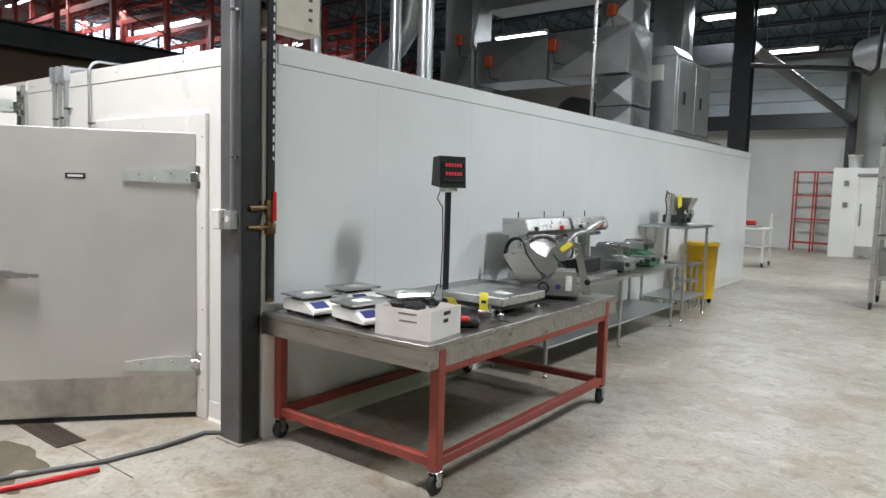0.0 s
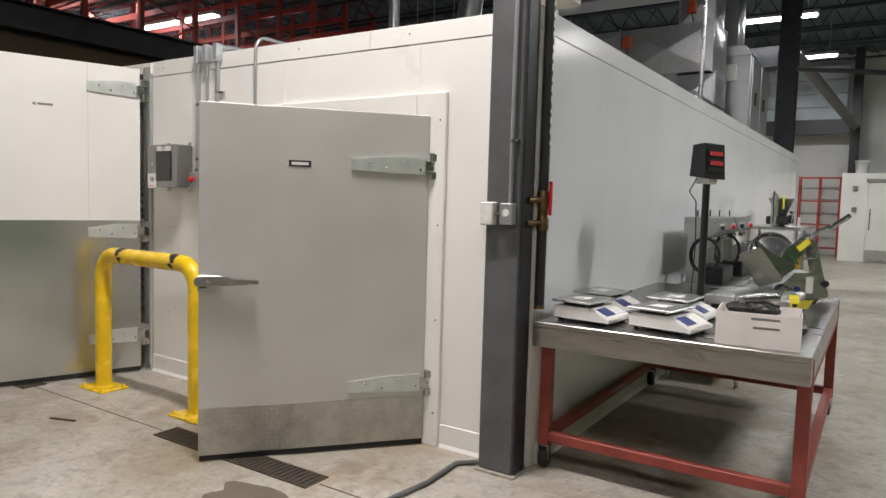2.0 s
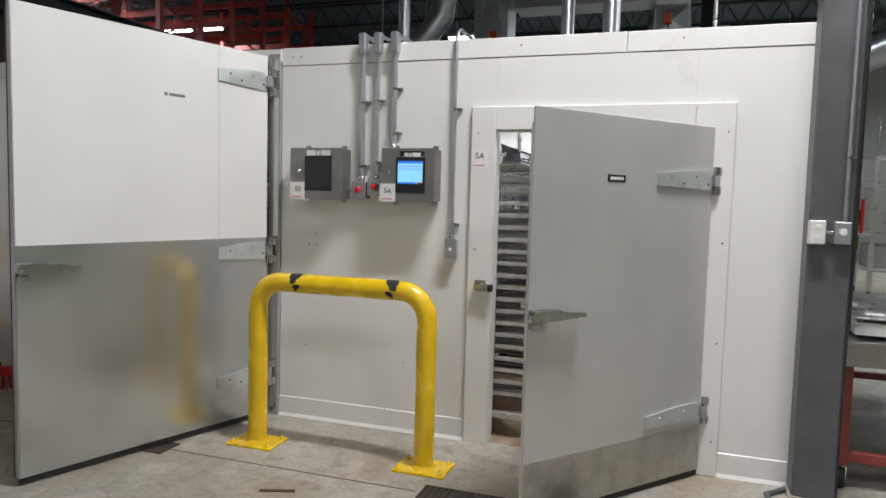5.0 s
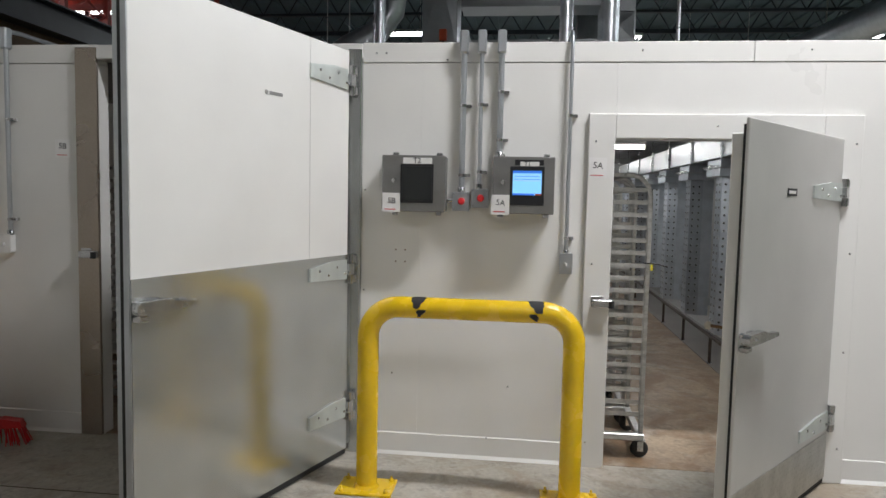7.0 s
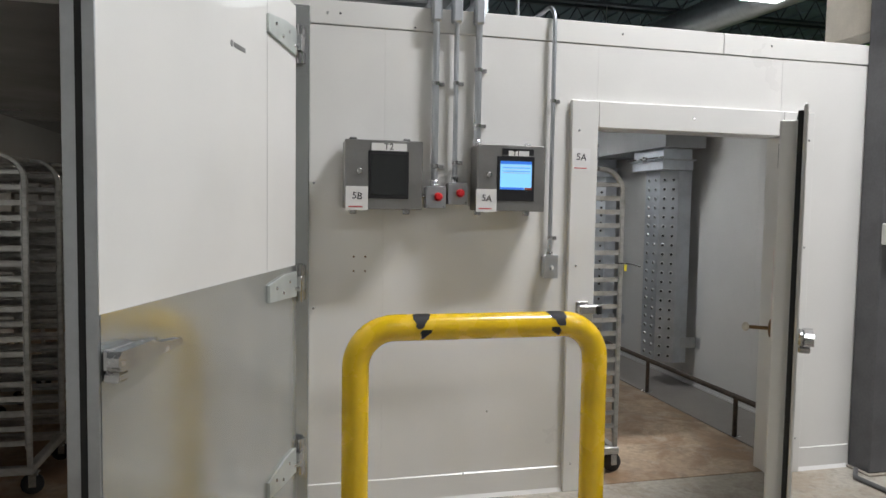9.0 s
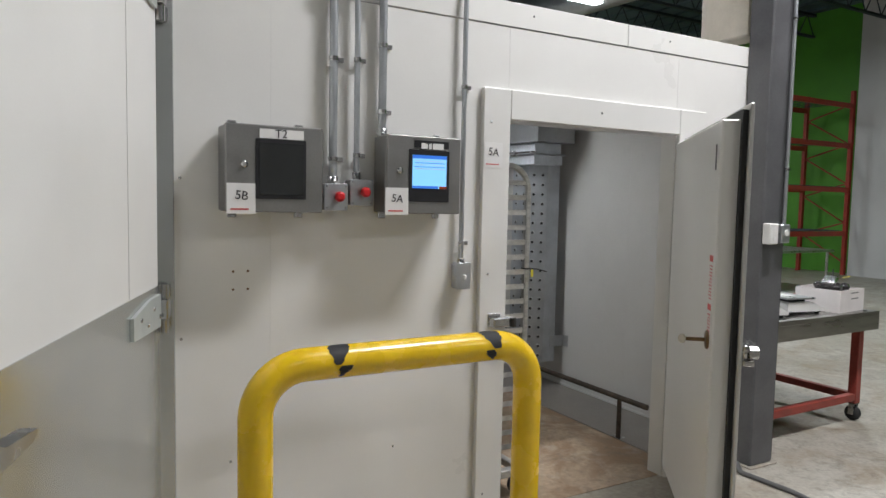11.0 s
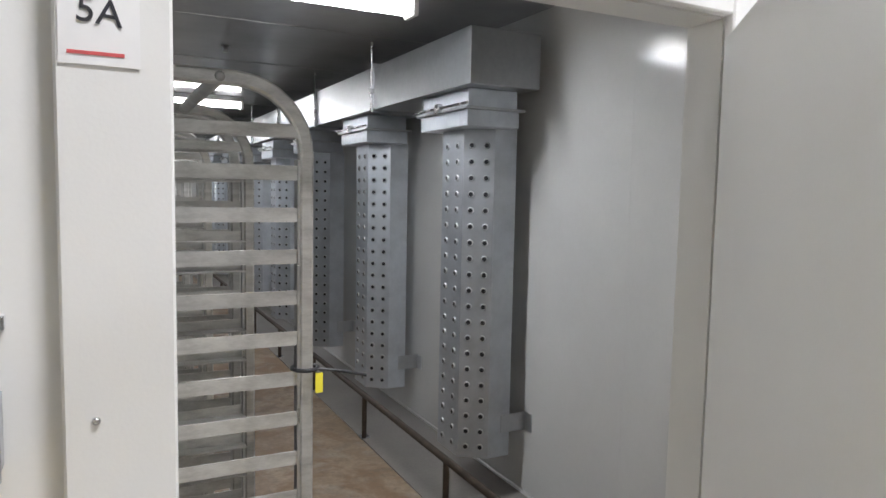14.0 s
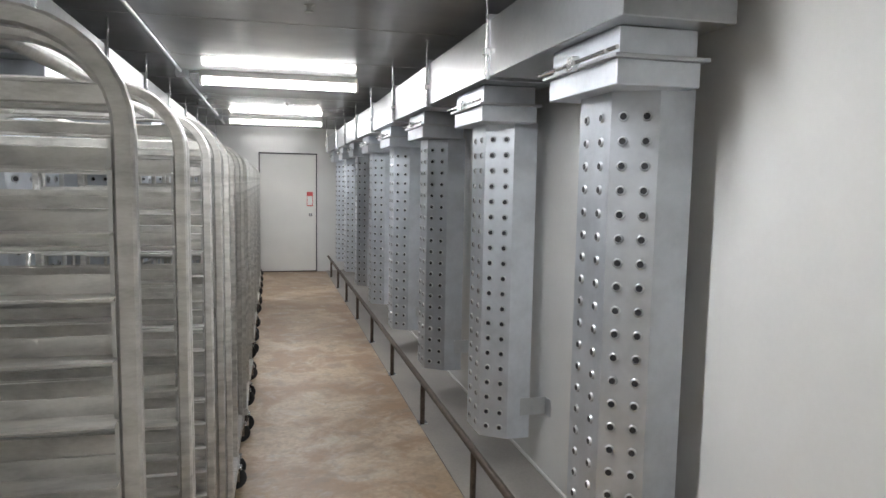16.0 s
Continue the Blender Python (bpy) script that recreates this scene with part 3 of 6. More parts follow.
part("globe", B().lathe([(0.02, -0.1), (0.09, -0.08), (0.12, -0.03), (0.12, 0)], (0, 0, 0), "z", 18), TUBE_GLOW, _ob)

# ---- doors ----
def strap_hinge(parent, length, h, y0, m, label="galvanised strap hinge"):
    """A tapered strap along local -x from the pivot, with its knuckle."""
    s = B().prism([(-0.03, h / 2), (-length * 0.45, h / 2), (-length, h * 0.26), (-length, -h * 0.36), (-0.03, -h / 2)], "y", y0 - 0.012, y0 - 0.001)
    st = part("hinge", s, HINGE_ZINC, parent, label, m)
    part("knuckle", B().tube([(0.015, y0 - 0.012, -h * 0.75), (0.015, y0 - 0.012, h * 0.75)], 0.017, 12).box(-0.03, 0.02, y0 - 0.034, y0 - 0.002, -h * 0.3, h * 0.3, 0.003).box(0.02, 0.085, y0 - 0.03, y0 - 0.001, h * 0.28, h * 0.72, 0.004).box(0.02, 0.085, y0 - 0.03, y0 - 0.001, -h * 0.72, -h * 0.28, 0.004), CHROME, st)
    for k in range(4):
        part("bolt", B().lathe([(0.008, 0), (0.007, -0.004), (0.003, -0.006)], (-length * (0.12 + 0.22 * k), y0 - 0.012, (0.02 if k % 2 else -0.02) * (1 if k < 3 else 0.5)), "y", 8), CHROME, st)


def latch_handle(parent, x, z, y0):
    h = part("latch", B().box(x - 0.02, x + 0.10, y0 - 0.022, y0 - 0.001, z - 0.028, z + 0.028, 0.006).box(x - 0.018, x + 0.03, y0 - 0.045, y0 - 0.001, z - 0.055, z - 0.0285, 0.006), CHROME, parent, "chrome door latch")
    part("lever", B().prism([(x - 0.035, z + 0.012), (x - 0.02, z + 0.026), (x + 0.13, z + 0.028), (x + 0.16, z + 0.014), (x + 0.29, z + 0.004), (x + 0.29, z - 0.014), (x + 0.12, z - 0.022), (x - 0.02, z - 0.024), (x - 0.035, z - 0.01)], "y", y0 - 0.056, y0 - 0.0225), CHROME, h)


def leaf_5a():
    # local x runs from the free edge (negative) to the hinge at 0, outside face at -y
    ang = math.degrees(math.atan2(2.655 - 1.69, -4.115 + 4.91))
    ob = thing("cold_room_door", pose(-4.115, 2.655, 0, 0, 0, ang), "open grey insulated cold-room door with a tread-plate kick strip", "door")
    L = 1.25
    part("slab", B().box(-L, 0, 0.0, 0.015, 0.035, 1.925, 0.004), GREY_PANEL, ob)
    part("core", B().box(-L + 0.06, -0.05, 0.015, 0.10, 0.075, 1.87, 0.006), PANEL, ob, "white inner face of the door")
    part("gasket", B().box(-L + 0.025, -L + 0.055, 0.0155, 0.035, 0.04, 1.9).box(-L + 0.055, -0.03, 0.0155, 0.035, 1.875, 1.905).box(-0.045, 0.004, 0.0155, 0.05, 0.04, 1.9), RUBBER, ob, "black rubber gasket")
    part("sweep", B().box(-L + 0.005, -0.005, 0.002, 0.014, 0.008, 0.035), RUBBER, ob)
    kick = part("kick_plate", B().box(-L + 0.003, -0.003, -0.004, -0.0005, 0.04, 0.295), DIAMOND, ob, "diamond tread kick plate")
    lug = B()
    n = 0
    for i in range(44):
        for j in range(9):
            x, z, d = -L + 0.02 + i * 0.0278, 0.055 + j * 0.027, 0.009 * (1 if (i + j) % 2 else -1)
            lug.add([(x - 0.011, -0.0042, z - d), (x - 0.004, -0.0042, z + 0.004), (x + 0.011, -0.0042, z + d), (x + 0.004, -0.0042, z - 0.004), (x, -0.0065, z)], [(0, 1, 4), (1, 2, 4), (2, 3, 4), (3, 0, 4)])
    tagged(part("tread", lug, DIAMOND, kick), "raised tread pattern", "", "", "stuff")
    strap_hinge(ob, 0.45, 0.10, 0.0, pose(0, 0, 1.635))
    strap_hinge(ob, 0.45, 0.10, 0.0, pose(0, 0, 0.375))
    latch_handle(ob, -L + 0.015, 0.985, 0.0)
    pl = part("maker_plate", B().box(-0.79, -0.67, -0.0025, -0.0004, 1.605, 1.64), INK, ob, "small black oval maker's plate")
    part("plate_oval", B().box(-0.775, -0.685, -0.0035, -0.0026, 1.615, 1.63, 0.0005), WHITE_PLASTIC, pl)
    kn = part("push_rod", B().tube([(-L + 0.14, 0.10, 1.0), (-L + 0.14, 0.19, 1.0)], 0.008, 10), BRASS, ob, "brass push-rod release")
    part("rosette", B().lathe([(0.04, 0.10), (0.036, 0.108), (0.015, 0.112)], (-L + 0.14, 0, 1.0), "y", 16), BRASS, kn)
    part("knob", B().lathe([(0.008, 0.185), (0.019, 0.192), (0.019, 0.206), (0.008, 0.214)], (-L + 0.14, 0, 1.0), "y", 16), BEIGE, kn, "pale plastic knob")
    for z0 in (0.96, 1.155):
        w = part("notice", B().box(-L + 0.10, -L + 0.165, 0.1005, 0.1015, z0, z0 + 0.19), PAPER, ob, "narrow red-lettered safety sticker")
        part("heading", B().box(-L + 0.102, -L + 0.163, 0.1016, 0.1022, z0 + 0.162, z0 + 0.186), RED_INK, w)
        for k in range(11):
            part("line", B().box(-L + 0.107, -L + (0.158 if k % 3 else 0.148), 0.1016, 0.1022, z0 + 0.012 + 0.013 * k, z0 + 0.0165 + 0.013 * k), RED_INK, w)
    w = part("inner_plate", B().box(-L + 0.13, -L + 0.15, 0.1005, 0.102, 1.68, 1.78), BLACK_PLASTIC, ob)
leaf_5a()


def leaf_5b():
    ang = math.degrees(math.atan2(2.62 - 1.16, -6.865 + 7.37))
    ob = thing("cold_room_door", pose(-6.865, 2.62, 0, 0, 0, ang), "tall open white insulated door, its lower half sheeted in galvanised steel", "door")
    L = 1.52
    part("slab", B().box(-L, 0, 0.0, 0.02, 0.04, 2.40, 0.004), PANEL, ob)
    part("core", B().box(-L + 0.05, -0.05, 0.021, 0.11, 0.08, 2.35, 0.006), GREY_PANEL, ob)
    part("edge_trim", B().box(-L - 0.006, -L - 0.0005, -0.002, 0.03, 0.04, 2.40, 0.001).box(-L + 0.012, -L + 0.048, 0.0215, 0.10, 0.05, 2.38, 0.004), GALV, ob)
    part("gasket", B().box(-L - 0.004, -L + 0.01, 0.031, 0.05, 0.04, 2.39), RUBBER, ob, "black rubber gasket")
    part("steel_sheet", B().box(-L + 0.002, -0.002, -0.004, -0.0005, 0.042, 1.215), GALV_DOOR, ob, "galvanised steel sheet over the lower half")
    part("sweep", B().box(-L + 0.005, -0.005, 0.002, 0.018, 0.008, 0.04), RUBBER, ob)
    part("panel_seam", B().box(-0.372, -0.369, -0.0012, -0.0002, 1.217, 2.395), GREY_PANEL, ob)
    for z in (2.23, 1.13, 0.30):
        strap_hinge(ob, 0.38, 0.115, -0.004 if z < 1.2 else 0.0, pose(0, 0, z))
    latch_handle(ob, -L + 0.02, 1.10, -0.004)
    mk = part("maker_mark", B().lathe([(0.012, -0.0004), (0.011, -0.002)], (-0.72, 0, 2.06), "y", 14), STEEL_DARK, ob, "small grey maker's mark")
    part("bar", B().box(-0.70, -0.60, -0.002, -0.0004, 2.052, 2.068), STEEL_DARK, mk)
leaf_5b()

# keepers on the casings
def latch_keeper(x, y, z):
    ob = thing("latch_keeper", pose(x, y, z), "chrome latch keeper screwed to the door casing", "latch", "latch keepers")
    part("plate", B().box(-0.035, 0.035, -0.006, -0.0004, -0.035, 0.03, 0.002), CHROME, ob)
    part("roller_case", B().box(-0.03, 0.085, -0.05, -0.006, -0.03, 0.014, 0.006), CHROME, ob)
    part("roller", B().lathe([(0.016, -0.03), (0.016, 0.01)], (0.075, -0.05, 0), "z", 12), RUBBER, ob)
latch_keeper(-5.40, FY - 0.028, 0.985)
latch_keeper(-8.56, FY - 0.02, 1.17)

# ---- yellow guard rail ----
def guard_rail():
    ob = thing("guard_rail", pose(0, 2.17, 0), "yellow painted steel pipe guard rail bolted to the floor", "guard rail")
    r, h, R = 0.056, 0.988, 0.16
    x0, x1 = -6.63, -5.56
    path = [(x0, 0, 0.01), (x0, 0, 0.4), (x0, 0, h - R)] + [(x, 0, z) for x, z in arc(x0 + R, h - R, R, 180, 90, 10)][1:] + [(x, 0, z) for x, z in arc(x1 - R, h - R, R, 90, 0, 10)] + [(x1, 0, 0.4), (x1, 0, 0.01)]
    hoop = part("hoop", B().tube(path, r, 28), YELLOW, ob)
    for x, s in ((x0 + 0.27, 1), (x1 - 0.19, -1)):
        # torn black tape clinging to the pipe
        n = 15
        for a0, a1, mid, wide, top in ((2, 95, 0.0, 0.040, True), (-48, -2, s * 0.012, 0.026, False)):
            v = []
            for i in range(n):
                u = i / (n - 1)
                a = radians(a0 + (a1 - a0) * u)
                w = wide * (min(1.0, 0.25 + 1.1 * u) if top else u ** 0.7) * (1 - max(0.0, u - 0.85) * 3) + 0.003 + 0.010 * noise.noise((i * 1.7, x * 3, wide * 90))
                off = mid + s * 0.02 * (u - 0.5)
                y, z = -math.cos(a) * (r + 0.0012), h + math.sin(a) * (r + 0.0012)
                v += [(x + off - w, y, z), (x + off + w * 0.8, y, z)]
            part("black_tape", B().add(v, [(2 * i, 2 * i + 1, 2 * i + 3, 2 * i + 2) for i in range(n - 1)]), RUBBER, hoop, "torn strip of black tape")
    for x in (x0, x1):
        p = part("foot_plate", B().box(x - 0.15, x + 0.15, -0.11, 0.11, 0, 0.014, 0.004), YELLOW, ob)
        part("weld_collar", B().lathe([(r + 0.012, 0.014), (r + 0.003, 0.03)], (x, 0, 0), "z", 24), YELLOW, p)
        for dx in (-0.12, 0.12):
            for dy in (-0.08, 0.08):
                part("anchor_bolt", B().lathe([(0.014, 0.014), (0.014, 0.024), (0.007, 0.024), (0.006, 0.04)], (x + dx, dy, 0), "z", 6), YELLOW, p)
guard_rail()

# ---- control boxes, switches and conduits on the front wall ----
def control_box(x0, x1, z0, z1, title, lit, tag):
    ob = thing("control_box", pose((x0 + x1) / 2, FY, (z0 + z1) / 2), "grey steel control enclosure with a %s touchscreen" % ("lit" if lit else "dark"), "control box", "control boxes")
    w, h, d = (x1 - x0) / 2, (z1 - z0) / 2, 0.15
    part("case", B().box(-w, w, -d + 0.018, -0.012, -h, h, 0.006), STEEL_DARK, ob)
    dr = part("front_door", B().box(-w - 0.002, w + 0.002, -d, -d + 0.016, -h - 0.002, h + 0.002, 0.004), STEEL_DARK, ob)
    part("bezel", B().box(-0.075, 0.115, -d - 0.004, -d - 0.0005, -0.11, 0.11 if not lit else 0.105, 0.002), BLACK_PLASTIC, dr)
    if lit:
        part("screen", B().box(-0.06, 0.10, -d - 0.006, -d - 0.0045, -0.055, 0.082), SCREEN_GLOW, dr, "lit blue touchscreen")
        part("screen_bar", B().box(-0.06, 0.10, -d - 0.007, -d - 0.0062, 0.068, 0.082), SCREEN_DARKBLUE, dr)
        part("screen_bar", B().box(-0.06, 0.06, -d - 0.007, -d - 0.0062, -0.055, -0.045), SCREEN_DARKBLUE, dr)
        part("alarm_key", B().box(0.066, 0.10, -d - 0.007, -d - 0.0062, -0.055, -0.045), ORANGE, dr)
        for k in range(5):
            part("screen_line", B().box(-0.05, 0.09, -d - 0.0068, -d - 0.0061, 0.025 + 0.008 * k, 0.027 + 0.008 * k), SCREEN_DARKBLUE if k % 2 else PAPER, dr)
        bk = part("name_back", B().box(-0.05, 0.11, -d - 0.0035, -d - 0.0003, 0.112, 0.142), BLACK_PLASTIC, dr)
        part("name_tape", B().box(-0.02, 0.085, -d - 0.005, -d - 0.0036, 0.108, 0.132), PAPER, bk)
        lettering("name_letters", title, 0.034, INK, bk, pose(0.02, -d - 0.0056, 0.119, 90, 0, 0))
    else:
        part("screen", B().box(-0.062, 0.105, -d - 0.006, -d - 0.0045, -0.095, 0.095), SCREEN_OFF, dr, "dark unlit touchscreen")
        bk = part("name_tape", B().box(-0.06, 0.105, -d - 0.003, -d - 0.0003, 0.112, 0.146), PAPER, dr)
        lettering("name_letters", title, 0.042, INK, bk, pose(0.02, -d - 0.0036, 0.129, 90, 0, 0))
    part("lock", B().lathe([(0.013, 0), (0.013, -0.006), (0.008, -0.008)], (-0.115, -d, 0.015), "y", 14), CHROME, dr)
    for sx in (-0.13, 0.13):
        for sz in (-1, 1):
            part("mounting_lug", B().box(sx - 0.018, sx + 0.018, -0.012, -0.0005, sz * h - 0.005 if sz > 0 else -h - 0.026, h + 0.026 if sz > 0 else -h + 0.005, 0.004), CHROME, ob)
    lb = part("lot_label", B().box(-0.178, -0.075, -d - 0.002, -d - 0.0003, -0.165, -0.055), PAPER, dr, "white lot label with handwritten number")
    lettering("label_letters", tag, 0.045, INK, lb, pose(-0.125, -d - 0.0028, -0.10, 90, 6, 0))
    part("label_line", B().box(-0.165, -0.10, -d - 0.0028, -d - 0.0021, -0.152, -0.146), RED_INK, lb)
control_box(-6.645, -6.285, 1.482, 1.798, "T2", False, "5B")
control_box(-6.012, -5.672, 1.482, 1.798, "T1", True, "5A")


def paper_label(x, z, text, y):
    ob = tagged(part("lot_label", B().box(x - 0.05, x + 0.05, y - 0.002, y - 0.0004, z - 0.058, z + 0.058), PAPER), "white paper lot label with handwritten number", "label")
    lettering("label_letters", text, 0.05, INK, ob, pose(x, y - 0.0028, z + 0.012, 90, 5, 0))
    part("label_line", B().box(x - 0.04, x + 0.03, y - 0.0028, y - 0.0021, z - 0.045, z - 0.04), RED_INK, ob)
paper_label(-5.425, 1.75, "5A", FY - 0.028)
paper_label(-8.722, 1.823, "5B", FY)


def stop_button(x, z):
    ob = thing("stop_button", pose(x, FY, z), "grey wall box with a red mushroom stop button", "switch", "stop buttons")
    part("case", B().box(-0.048, 0.048, -0.07, -0.0005, -0.052, 0.052, 0.006), STEEL_DARK, ob)
    part("cover", B().box(-0.05, 0.05, -0.075, -0.0702, -0.054, 0.054, 0.002), GALV, ob)
    part("mushroom", B().lathe([(0.012, -0.075), (0.012, -0.092), (0.021, -0.095), (0.02, -0.108), (0.012, -0.114)], (0.006, 0, 0.002), "y", 18), RED_PLASTIC, ob, "red mushroom button")
    for dx in (-0.04, 0.04):
        for dz in (-0.043, 0.043):
            part("screw", B().lathe([(0.004, -0.075), (0.003, -0.078)], (dx, 0, dz), "y", 8), CHROME, ob)
stop_button(-6.20, 1.542)
stop_button(-6.09, 1.562)


def conduit(x, z0, z1, r, head, hook=False):
    ob = thing("conduit", pose(x, FY - 0.03, 0), "grey steel conduit strapped up the white wall", "conduit", "wall conduits")
    if hook:
        path = [(0, 0, z0), (0, 0, z1 - 0.1)] + [(0.0, y, z) for y, z in arc(0.10, z1 - 0.10, 0.10, 180, 90, 8)][1:] + [(-0.0, 0.6, z1)]
        part("pipe", B().tube(path, r, 12), GALV, ob)
    else:
        part("pipe", B().tube([(0, 0, z0), (0, 0, z1)], r, 12), GALV, ob)
    for z in (z0 + 0.10, z0 + (z1 - z0) * 0.62):
        s = part("strap", B().tube([(0, 0, z - 0.009), (0, 0, z + 0.009)], r + 0.003, 12).box(r, r + 0.03, 0.01, 0.0296, z - 0.009, z + 0.009, 0.001), CHROME, ob)
    part("connector", B().lathe([(r + 0.006, z0), (r + 0.006, z0 + 0.03), (r + 0.002, z0 + 0.032)], (0, 0, 0), "z", 12), CHROME, ob)
    if head:
        part("conduit_body", B().box(-0.024, 0.024, -0.03, 0.03, z1 - 0.01, z1 + 0.12, 0.008), GALV, ob, "grey conduit elbow fitting")
        part("elbow", B().tube([(0, 0, z1 + 0.10), (0, 0.12, z1 + 0.11), (0, 0.5, z1 + 0.11)], r, 10), GALV, ob)
conduit(-6.20, 1.595, 2.40, 0.017, True)
conduit(-6.098, 1.615, 2.40, 0.012, True)
conduit(-5.985, 1.80, 2.40, 0.017, True)
conduit(-5.588, 1.245, 2.53, 0.011, False, True)
conduit(-9.07, 1.27, 2.44, 0.014, True)
_ob = thing("conduit", pose(0, FY - 0.04, 1.545), "short horizontal conduit nipple between boxes", "conduit", "wall conduits")
part("pipe", B().tube([(-6.284, 0, 0), (-6.249, 0, 0)], 0.012, 10), CHROME, _ob)


def toggle_switch(x, z, mat=GALV):
    ob = thing("light_switch", pose(x, FY, z), "metal surface switch box with a toggle", "switch", "wall switches")
    part("case", B().box(-0.035, 0.035, -0.055, -0.0005, -0.058, 0.058, 0.008), mat, ob)
    part("cover", B().box(-0.037, 0.037, -0.058, -0.0552, -0.06, 0.06, 0.002), mat, ob)
    part("toggle", B().box(-0.006, 0.006, -0.078, -0.058, -0.014, 0.006, 0.003), WHITE_PLASTIC, ob)
toggle_switch(-5.588, 1.20)
toggle_switch(-9.09, 1.215, WHITE_PLASTIC)

# ---- column fittings ----
_ob = thing("pipe_riser", pose(-3.425, 2.725, 0), "black sprinkler pipe riser with white print beside the column", "pipe")
part("pipe", B().tube([(0, 0, 0.9), (0, 0, HZ)], 0.027, 14), BLACK_STEEL, _ob)
for k in range(26):
    part("print_mark", B().box(0.0272, 0.0278, -0.006, 0.006, 1.75 + k * 0.055, 1.75 + k * 0.055 + (0.035 if k % 3 else 0.02)), PAPER, _ob)
_v = part("valve_body", B().lathe([(0.034, 1.30), (0.034, 1.36), (0.028, 1.37), (0.028, 1.42), (0.036, 1.43), (0.036, 1.50), (0.02, 1.52)], (0, 0, 0), "z", 14).tube([(0, 0, 1.46), (-0.02, -0.14, 1.46)], 0.016, 10).tube([(0, 0, 1.34), (-0.02, -0.15, 1.34)], 0.014, 10), BRASS, _ob, "worn brass valve")
part("valve_handle", B().box(0.036, 0.05, -0.012, 0.012, 1.38, 1.56, 0.004), RED_PLASTIC, _v, "red valve lever")
part("pipe_cap", B().lathe([(0.028, 0.88), (0.03, 0.9)], (0, 0, 0), "z", 12), BRASS, _ob)
_ob = thing("conduit", pose(-3.505, 2.505, 0), "thin grey conduit up the steel column", "conduit", "wall conduits")
part("pipe", B().tube([(0, 0, 1.44), (0, 0, HZ - 0.05)], 0.011, 10), GALV, _ob)
for z in (1.75, 2.6, 3.6):
    part("strap", B().tube([(0, 0, z), (0, 0, z + 0.015)], 0.014, 10).box(0.01, 0.035, 0.0, 0.024, z, z + 0.015), CHROME, _ob)
_ob = thing("power_outlet", pose(-3.515, 2.53, 1.385), "grey metal socket box on the column", "socket", "column sockets")
part("case", B().box(-0.038, 0.038, -0.05, -0.0005, -0.055, 0.055, 0.006), GALV, _ob)
part("socket_face", B().lathe([(0.02, -0.05), (0.018, -0.055)], (0, 0, 0.005), "y", 14), WHITE_PLASTIC, _ob)
part("nipple", B().tube([(-0.07, -0.025, 0), (-0.038, -0.025, 0)], 0.01, 10), CHROME, _ob)
_ob = thing("power_outlet", pose(-3.625, 2.53, 1.385), "white plastic twin socket box on the column", "socket", "column sockets")
part("case", B().box(-0.04, 0.034, -0.055, -0.0005, -0.06, 0.06, 0.006), WHITE_PLASTIC, _ob)
for dz in (-0.025, 0.025):
    part("socket_face", B().lathe([(0.014, -0.055), (0.013, -0.057)], (0, 0, dz), "y", 12), PAPER, _ob)
_ob = thing("junction_box", pose(-3.5, 2.98, 2.55), "beige metal cabinet mounted behind the column above the wall", "junction box")
part("case", B().box(-0.09, 0.09, -0.24, 0.12, 0.0, 0.5, 0.01), BEIGE, _ob)
part("bracket", B().box(-0.03, 0.03, -0.30, -0.24, 0.1, 0.14), CHROME, _ob)
for k in range(5):
    part("slot", B().box(0.0902, 0.092, 0.02, 0.05, 0.08 + k * 0.06, 0.10 + k * 0.06), BLACK_STEEL, _ob)

# ---- hose and cable on the floor ----
def floor_hose(name, pts, r, mat, label, cat):
    ob = thing(name, pose(0, 0, 0), label, cat)
    dense = []
    for (a, b) in zip(pts[:-1], pts[1:]):
        for k in range(6):
            dense.append(tuple(a[i] + (b[i] - a[i]) * k / 6 for i in range(2)) + (r,))
    dense.append((*pts[-1], r))
    part("tube", B().tube(dense, r, 10), mat, ob)
floor_hose("floor_hose", [(-4.15, 1.0), (-3.99, 1.35), (-3.9, 1.62), (-3.8, 1.87), (-3.76, 2.2), (-3.78, 2.5), (-3.68, 2.60)], 0.014, HOSE, "dark grey hose lying across the concrete", "hose")
floor_hose("squeegee_handle", [(-3.92, 1.05), (-3.78, 1.5), (-3.71, 1.80)], 0.016, RED_PLASTIC, "red plastic handle lying on the floor", "tool handle")
_ob = thing("floor_debris", pose(-6.15, 1.62, 0, 0, 0, 20), "small dark strip of debris on the floor", "debris")
part("strip", B().box(-0.09, 0.09, -0.012, 0.012, 0.0, 0.006, 0.002), GRATE, _ob)

